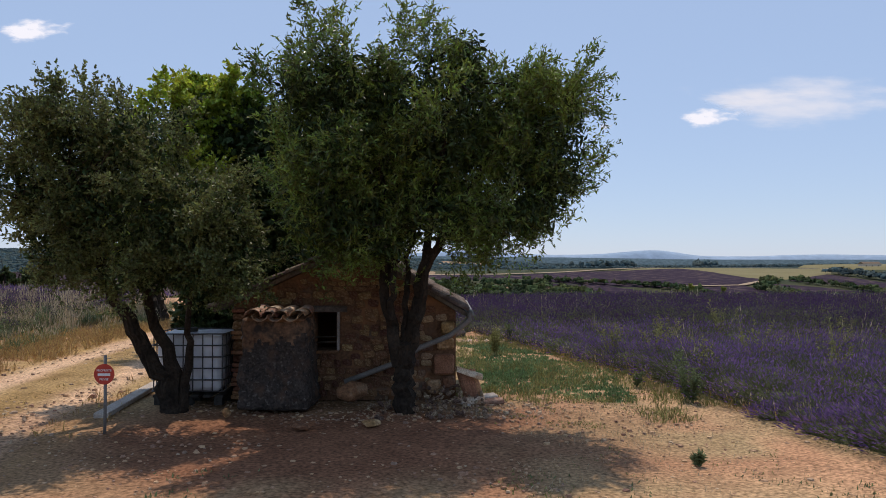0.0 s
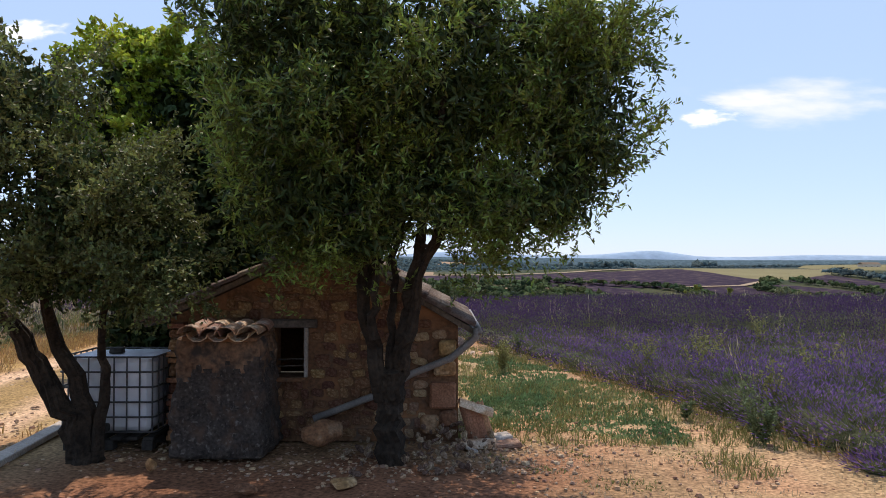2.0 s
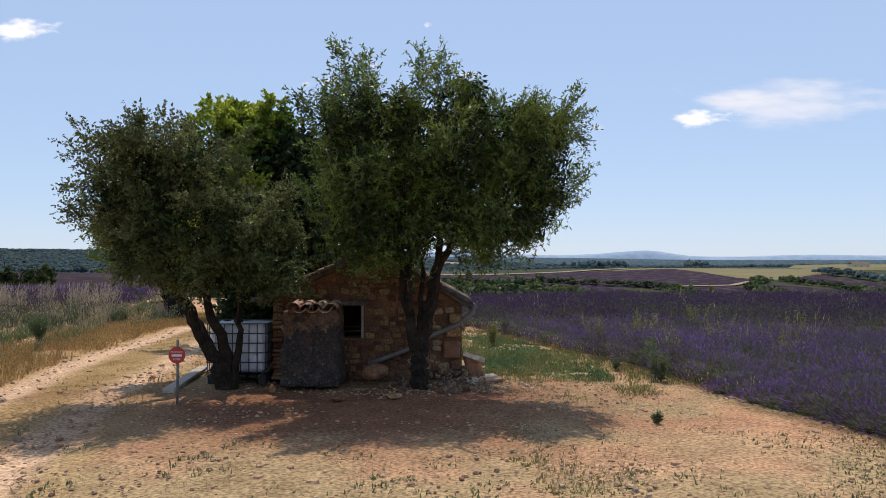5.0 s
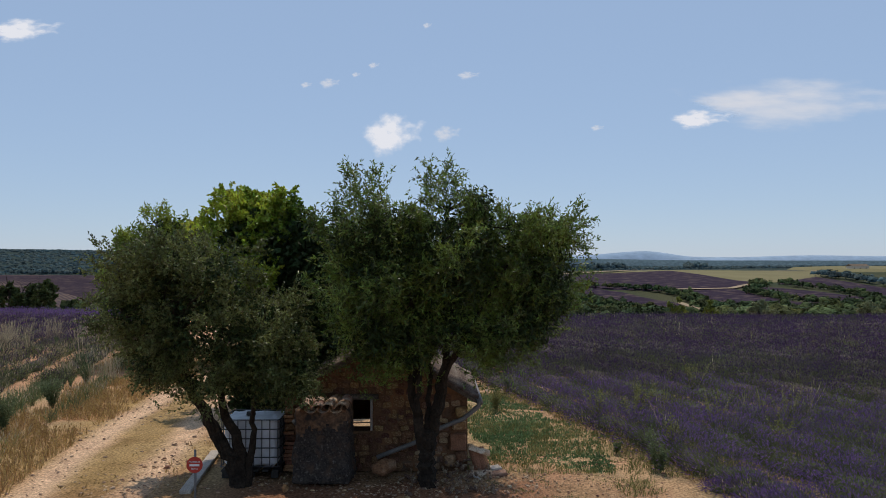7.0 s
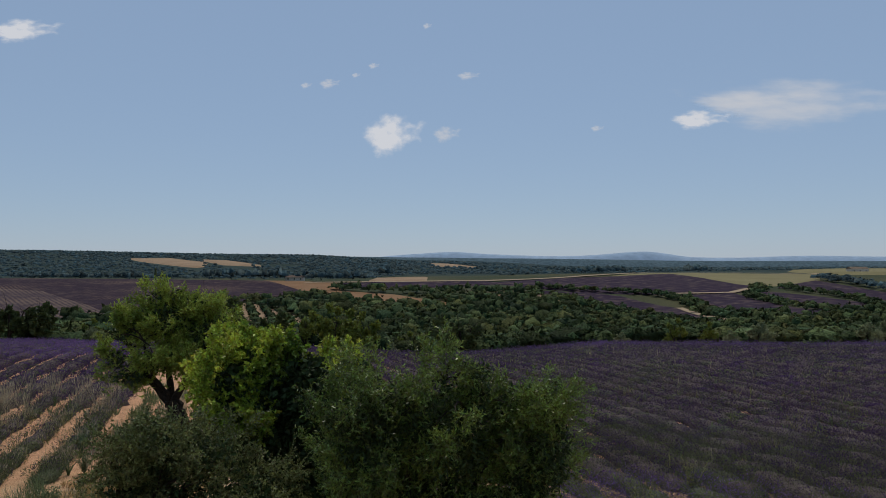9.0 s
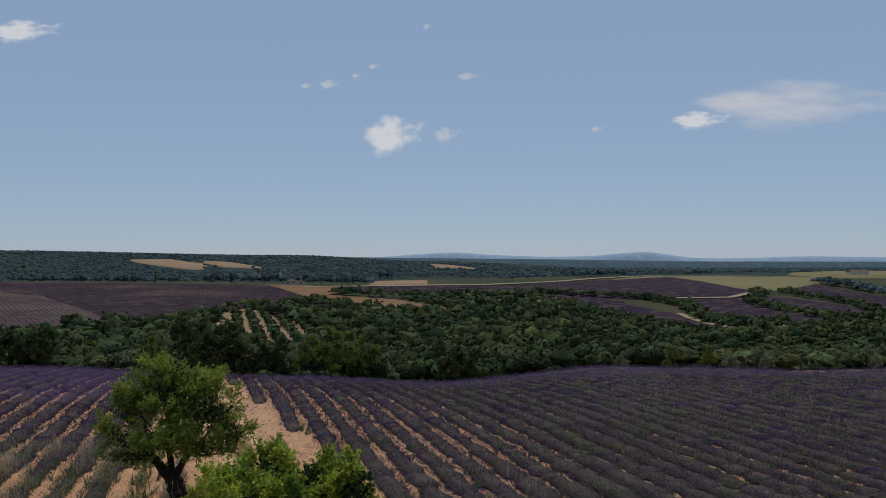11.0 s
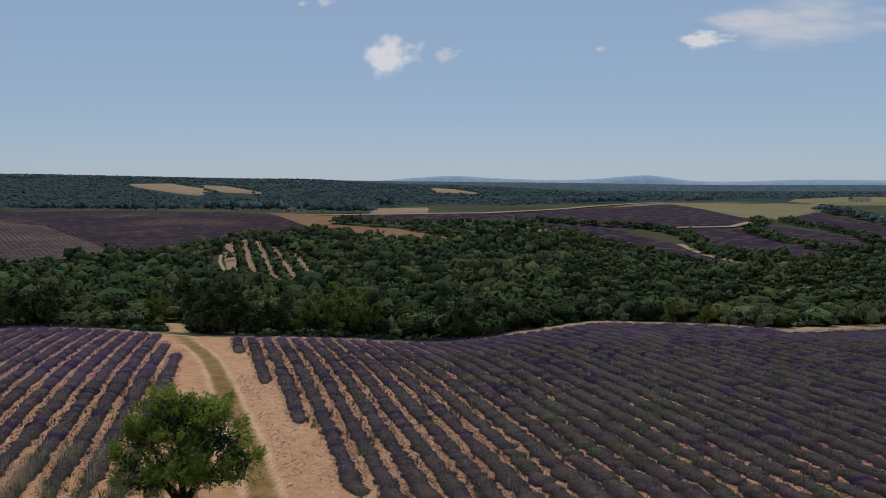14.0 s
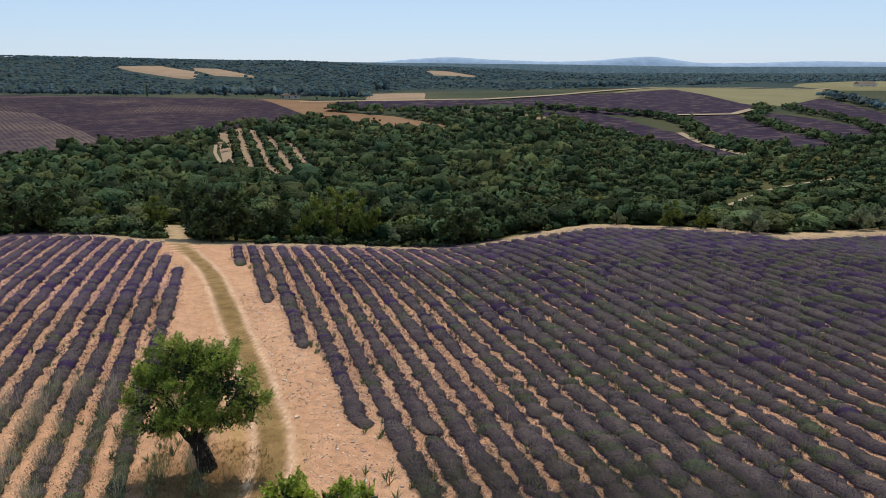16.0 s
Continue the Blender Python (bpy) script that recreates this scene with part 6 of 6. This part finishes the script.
# ---- grass, weeds and stones ----
def blades(name, spots, per, tall, lean, width, material, label, seed, seeds=None):
    """Tufts of thin blades in one mesh. spots: arrays of x and y; seeds: material for heads at the tips."""
    rng = np.random.default_rng(seed)
    x, y = (np.repeat(v, per) for v in spots)
    n = len(x)
    z = land(x, y)
    a = rng.uniform(0, 2 * math.pi, n)
    t = np.abs(rng.normal(size=n)) * lean
    h = tall * rng.uniform(0.5, 1.25, n)
    root = np.stack([x + rng.normal(size=n) * 0.035, y + rng.normal(size=n) * 0.035, z - 0.03], -1)
    way = np.stack([np.sin(t) * np.cos(a), np.sin(t) * np.sin(a), np.cos(t)], -1)
    side = np.stack([-np.sin(a + 1), np.cos(a + 1), 0 * a], -1) * (width * rng.uniform(0.6, 1.4, n))[:, None]
    mid = root + way * h[:, None] * 0.55
    tip = root + way * h[:, None] + np.stack([np.cos(a) * t, np.sin(a) * t, -t * 0.4], -1) * (h * 0.25)[:, None]
    v = np.stack([root - side * 0.6, root + side * 0.6, mid + side, tip, mid - side], 1).reshape(-1, 3)
    o = np.arange(n)[:, None] * 5
    tri = np.concatenate([o + [0, 1, 2], o + [0, 2, 4], o + [4, 2, 3]])
    mats, index = [material], np.zeros(len(tri), int)
    if seeds:
        head = np.stack([tip - way * 0.10 * tall, tip - way * 0.04 * tall + side * 1.9, tip + way * 0.16 * tall, tip - way * 0.04 * tall - side * 1.9], 1).reshape(-1, 3)
        q = n * 5 + np.arange(n)[:, None] * 4
        v = np.concatenate([v, head])
        tri = np.concatenate([tri, q + [0, 1, 2], q + [0, 2, 3]])
        mats, index = [material, seeds], np.concatenate([index, np.ones(2 * n, int)])
    return tagged(new(name, mesh_of(name, v, tri, mats, index)), label, "grass", kind="stuff")


rng = np.random.default_rng(77)


def scatter(n, x0, x1, y0, y1, keep=None):
    x, y = rng.uniform(x0, x1, n), rng.uniform(y0, y1, n)
    if keep is None:
        return x, y
    k = keep(x, y)
    return x[k], y[k]


def from_lane(x, y):
    return x - np.interp(y, [p[1] for p in LANE], [p[0] for p in LANE])


CLOVER = [(0.55, 21.5), (0.45, 17.0), (0.75, 14.4), (1.15, 13.5), (1.9, 13.3), (2.7, 12.4), (3.5, 12.6), (3.75, 15.0), (3.1, 18.0), (1.9, 21.0)]
blades("clover_patch", scatter(7000, 0.3, 4.0, 12, 22, lambda x, y: inside(x + 0.8 * (smooth_noise(x, y, 0.7, 43) - 0.5), y + 1.2 * (smooth_noise(x, y, 0.8, 44) - 0.5), CLOVER) & (smooth_noise(x, y, 0.6, 31) > 0.14)), 7, 0.085, 1.0, 0.016, M_green_grass, "dense low green clover patch beside the hut", 51)
blades("green_verge", scatter(5200, 0.2, 5.4, 11.2, 24, lambda x, y: (x + 0.29 * y < 8.9) & (smooth_noise(x, y, 1.1, 46) > np.where(y < 12.6, 0.62, 0.36))), 6, 0.15, 0.7, 0.007, M_verge_grass, "short yellow green grass round the clover", 52)
blades("sparse_weed", scatter(16000, -1.0, 9.0, 4.5, 16.0, lambda x, y: (x + 0.29 * y < 9.0) & (x > 0.6) & (0.6 * smooth_noise(x, y, 0.5, 32) + 0.4 * smooth_noise(x, y, 2.2, 132) > 0.56)), 5, 0.055, 1.2, 0.010, M_verge_grass, "sparse low green weeds on stony soil", 53)
blades("dry_wisp", scatter(9000, -1.0, 9.0, 4.0, 16.0, lambda x, y: (x + 0.29 * y < 9.1) & (x > 0.9) & (smooth_noise(x, y, 0.8, 33) > 0.42)), 7, 0.07, 1.2, 0.0035, M_pale_grass, "thin dry wisps of grass on stony soil", 54)
blades("near_straw", scatter(5500, -9.0, 5.0, 2.0, 7.4, lambda x, y: (smooth_noise(x, y, 0.9, 47) > 0.40) & (from_lane(x, y) > 1.3)), 7, 0.06, 1.3, 0.0035, M_pale_grass, "short bleached straw on the stony soil", 66)
blades("near_weed", scatter(2600, -7.0, 5.0, 2.5, 8.4, lambda x, y: (smooth_noise(x, y, 0.6, 48) > 0.66) & (from_lane(x, y) > 1.3)), 8, 0.075, 1.2, 0.010, M_weed, "low green weeds scattered on the soil", 67)
blades("row_margin_grass", scatter(1300, 1.0, 8.0, 9.5, 26.0, lambda x, y: np.abs(x + 0.29 * y - 8.7) < 0.45), 7, 0.30, 0.45, 0.006, M_dry_grass, "dry grass along the first lavender row", 55, M_pale_grass)
blades("golden_verge", scatter(8500, -19.0, -8.0, 7.0, 27.0, lambda x, y: (from_lane(x, y) < -1.45) & (from_lane(x, y) > -3.6 - 1.6 * smooth_noise(x, y, 3, 34)) & (smooth_noise(x, y, 1.1, 39) > 0.25)), 6, 0.26, 0.5, 0.007, M_dry_grass, "dense golden dry grass along the lane", 56, M_dry_grass)
blades("golden_verge_far", scatter(7000, -28.0, -5.0, 10.0, 60.0, lambda x, y: (from_lane(x, y) > 1.25) & (from_lane(x, y) < 2.1 + 1.0 * smooth_noise(x, y, 3, 35))), 5, 0.16, 0.6, 0.007, M_dry_grass, "short golden dry grass along the lane", 57)
blades("lane_crown_grass", scatter(8000, -28.0, -4.0, 6.0, 75.0, lambda x, y: (np.abs(from_lane(x, y)) < 0.6) & (smooth_noise(x, y, 1.3, 36) > 0.45)), 5, 0.10, 0.7, 0.008, M_lane_grass, "short straw grass between the ruts", 58)
blades("lane_crown_weed", scatter(1600, -28.0, -4.0, 8.0, 60.0, lambda x, y: (np.abs(from_lane(x, y) - 0.5) < 0.22) & (smooth_noise(x, y, 2.3, 37) > 0.5)), 6, 0.12, 0.7, 0.009, M_weed, "green weeds between the ruts", 59)
def in_left_row(x, y):
    """How far a spot is from the nearest row left of the lane, in rows."""
    k = (x - LEFT_SLOPE * y - LEFT_FIRST) / LEFT_GAP
    return np.abs(k - np.round(k))


blades("feather_grass", scatter(2600, -26.0, -12.0, 24.0, 40.0, lambda x, y: (from_lane(x, y) < -3.4) & (in_left_row(x, y) < 0.24) & (smooth_noise(x, y, 2.0, 38) > 0.56)), 8, 1.15, 0.28, 0.006, M_pale_grass, "tall pale feathery grass beside the lane", 60, M_pale_grass)
blades("verge_hay", scatter(4200, -22.0, -9.5, 11.0, 34.0, lambda x, y: (from_lane(x, y) < -2.6) & (in_left_row(x, y) < 0.30) & (smooth_noise(x, y, 1.8, 50) > 0.38)), 6, 0.55, 0.35, 0.006, M_verge_grass, "tall hay going pale in the field margin", 69, M_pale_grass)
blades("rough_weed", scatter(13000, -30.0, -9.0, 9.0, 44.0, lambda x, y: (from_lane(x, y) < -3.0) & (in_left_row(x, y) < 0.22) & (smooth_noise(x, y, 2.2, 40) > 0.33 + 0.012 * (y - 20))), 9, 0.42, 0.5, 0.010, M_weed, "rough green weeds in the thin lavender rows", 61)
blades("shade_grass", scatter(1900, -16.0, -8.0, 26.0, 34.0, lambda x, y: np.hypot(x + 11.9, y - 30) < 3.4), 6, 0.22, 0.6, 0.007, M_lane_grass, "dry brown grass under the small almond tree", 62)
blades("row_weed", scatter(2400, -30.0, 44.0, 22.0, 80.0, lambda x, y: (np.abs(x) < 0.62 * y) & (np.abs(from_lane(x, y)) > 4.5) & (smooth_noise(x, y, 9.0, 49) > 0.35)), 14, 0.55, 0.6, 0.026, M_weed, "green weeds rooted between the lavender bushes", 68)
blades("field_weed", scatter(520, -6.0, 44.0, 12.0, 82.0, lambda x, y: (x + 0.29 * y > 10.5) & (np.abs(x) < 0.62 * y) & (smooth_noise(x, y, 6.0, 41) > 0.45)), 22, 0.72, 0.34, 0.012, M_verge_grass, "tall yellow green weeds among the lavender", 63)
blades("field_feather_grass", scatter(130, -3.0, 44.0, 12.0, 75.0, lambda x, y: (x + 0.29 * y > 9.6) & (np.abs(x) < 0.62 * y)), 9, 0.95, 0.20, 0.005, M_pale_grass, "tall pale seeding grass among the lavender", 64, M_pale_grass)
blades("lane_side_weed", scatter(700, -20.0, -2.0, 24.0, 60.0, lambda x, y: (np.abs(from_lane(x, y) - 2.3) < 0.9) & (smooth_noise(x, y, 2.0, 42) > 0.45)), 6, 0.11, 0.9, 0.012, M_weed, "grey green weeds on pale stony soil", 65)


def weed(name, label, x, y, tall, stalks, seed, material=M_weed):
    """A single upright leafy weed with a few stems."""
    rng = np.random.default_rng(seed)
    root = thing(name, label, "weed", (x, y, ground_at(x, y)))
    bm = bmesh.new()
    pos, way = [], []
    for _ in range(stalks):
        a, t, h = rng.uniform(0, 6.28), rng.uniform(0.05, 0.5), tall * rng.uniform(0.6, 1.0)
        tip = Vector((math.cos(a) * math.sin(t) * h, math.sin(a) * math.sin(t) * h, math.cos(t) * h))
        tube(bm, [(0, 0, -0.02), tip * 0.5 + Vector((0, 0, 0.04)), tip], [0.008, 0.006, 0.003], 5)
        for s in np.linspace(0.12, 1, 30):
            pos.append(np.array(tip) * s)
            d = rng.normal(size=3)
            d[2] = abs(d[2]) * 0.6
            way.append(d)
    tagged(part("stem", bm, material, root), kind="stuff")
    me = leaf_mesh("foliage", np.array(pos), np.array(way), 0.085, 0.030, material, rng)
    new("foliage", me).parent = root
    return root


weed("tall_weed", "upright dark green weed on stony soil", 4.30, 12.75, 0.6, 14, 71)
weed("tall_weed", "tall branching weed going to seed", 4.25, 12.95, 1.0, 6, 72)
weed("small_weed", "low bushy weed on stony soil", 3.72, 14.2, 0.30, 7, 73)
weed("small_weed", "low bushy weed on stony soil", 3.0, 8.7, 0.20, 4, 74)
weed("bushy_weed", "bushy green weed at the end of the row", 2.0, 22.3, 0.62, 14, 75)
weed("bushy_weed", "bushy green weed among lavender", 4.9, 15.6, 0.6, 12, 76)
for i, (x, y, tall, stalks) in enumerate(((1.34, 19.1, 0.8, 12), (3.9, 17.0, 1.15, 8), (4.77, 16.6, 1.3, 8), (4.9, 13.9, 1.05, 9), (6.86, 16.5, 1.25, 8), (8.1, 21.5, 1.5, 6), (9.05, 17.0, 1.2, 6), (5.6, 18.6, 1.2, 9), (7.6, 14.2, 1.1, 8))):
    weed("tall_weed", "tall yellow green weed rising out of the lavender", x, y, tall, stalks + 3, 170 + i, M_verge_grass)
for i, (x, y, tall, stalks) in enumerate(((-11.6, 16.3, 1.2, 44), (-12.0, 19.6, 1.0, 40), (-12.8, 17.6, 1.0, 34), (-13.2, 24.3, 0.8, 26), (-14.6, 27.0, 0.8, 22))):
    weed("verge_bush", "leafy green bush in the dry verge", x, y, tall, stalks, 77 + i)


def pebbles(name, spots, size, label, seed, material=M_pebble):
    """Loose stones, each a squashed, uneven lump."""
    rng = np.random.default_rng(seed)
    x, y = spots
    n = len(x)
    s = size * rng.lognormal(0, 0.45, n)
    ring = np.array([(1, 0), (0.3, 0.95), (-0.8, 0.6), (-0.8, -0.6), (0.3, -0.95)])
    base = np.concatenate([np.c_[ring, np.full(5, -0.25)], np.c_[ring * 0.68, np.full(5, 0.36)]])
    a = rng.uniform(0, 6.28, n)
    p = base[None] * s[:, None, None] * rng.uniform(0.7, 1.3, (n, 10, 3))
    c, q = np.cos(a)[:, None], np.sin(a)[:, None]
    v = np.stack([p[..., 0] * c - p[..., 1] * q + x[:, None], p[..., 0] * q + p[..., 1] * c + y[:, None], p[..., 2] + (land(x, y) + s * 0.1)[:, None]], -1).reshape(-1, 3)
    f = np.array([t for i in range(5) for t in ((i, (i + 1) % 5, 5 + (i + 1) % 5), (i, 5 + (i + 1) % 5, 5 + i))] + [(5, 6, 7), (5, 7, 8), (5, 8, 9)])
    tri = (np.arange(n)[:, None, None] * 10 + f[None]).reshape(-1, 3)
    tagged(new(name, mesh_of(name, v, tri, [material])), label, "stones", kind="stuff")


pebbles("soil_clods", scatter(3800, -7.0, 9.0, 4.5, 14.0, lambda x, y: x + 0.29 * y < 9.0), 0.019, "crumbly clods of dry reddish soil", 95, M_clod)
pebbles("wall_foot_stones", scatter(900, -4.4, 1.6, 11.2, 12.95), 0.017, "broken stones along the foot of the wall", 94)
pebbles("loose_stones", scatter(1300, -6.5, 8.0, 4.5, 15.0, lambda x, y: x + 0.29 * y < 9.0), 0.017, "loose pale stones scattered on the soil", 91)
pebbles("field_stones", scatter(12000, -24.0, 6.0, 22.0, 62.0, lambda x, y: (from_lane(x, y) > 1.5) & (x + 0.29 * y < 12)), 0.045, "pale limestone pebbles on the bare strip", 92, M_field_stone)
pebbles("lane_stones", scatter(1600, -11.0, -4.5, 6.0, 24.0, lambda x, y: np.abs(from_lane(x, y)) < 1.8), 0.022, "small pale stones on the dirt lane", 93)

# ---- far farm buildings ----
def farmhouse(name, label, at, size, turn):
    w, d, h = size
    house = thing(name, label, "house", (*at, ground_at(*at)), turn)
    bm = bmesh.new()
    block(bm, (w, d, h), (0, 0, h / 2))
    walls = part("wall", bm, M_house, house)
    bm = bmesh.new()
    a = [bm.verts.new(p) for p in ((-w / 2 - 0.4, -d / 2 - 0.4, h), (w / 2 + 0.4, -d / 2 - 0.4, h), (w / 2 + 0.4, d / 2 + 0.4, h), (-w / 2 - 0.4, d / 2 + 0.4, h), (-w / 2 - 0.4, 0, h + d * 0.25), (w / 2 + 0.4, 0, h + d * 0.25))]
    for q in ((0, 1, 5, 4), (2, 3, 4, 5), (0, 4, 3), (1, 2, 5), (0, 3, 2, 1)):
        bm.faces.new([a[i] for i in q])
    bmesh.ops.translate(bm, vec=(0, 0, 0.01), verts=bm.verts)
    part("roof", bm, M_tile, house)
    for k in range(3):
        bm = bmesh.new()
        block(bm, (1.1, 0.1, 1.5), (-w / 3 + k * w / 3, -d / 2 - 0.02, h * 0.55))
        part("window", bm, M_dark, walls)


farmhouse("far_farmhouse", "pale far farmhouse with terracotta roof", (487, 842), (22, 9, 6), 8)
farmhouse("far_shed", "long pale far farm shed with tiled roof", (-128, 672), (17, 7, 3.2), 3)
cypress = thing("cypress", "single slim dark cypress on the horizon", "tree", (-272, 718, ground_at(-272, 718)))
bm = bmesh.new()
tube(bm, [(0, 0, -0.2), (0, 0, 1.5)], [0.25, 0.2], 6)
part("trunk", bm, M_bark, cypress)
rng = np.random.default_rng(95)
v, f, n, _ = crowns([(0, 0, 1.25 - 0.12 * abs(z - 2), 3.0) for z in range(7)], (30, 60, 90, 118), 9, 20, 0.2, rng)
v[:, 2] += 1.0 - ground_at(0, 0) + np.where(np.arange(len(v)) < 7 * 37, np.arange(len(v)) // 37, (np.arange(len(v)) - 7 * 37) // 60) * 1.4
new("crown", mesh_of("crown", v, f, [M_oak_leaf], normals=n)).parent = cypress
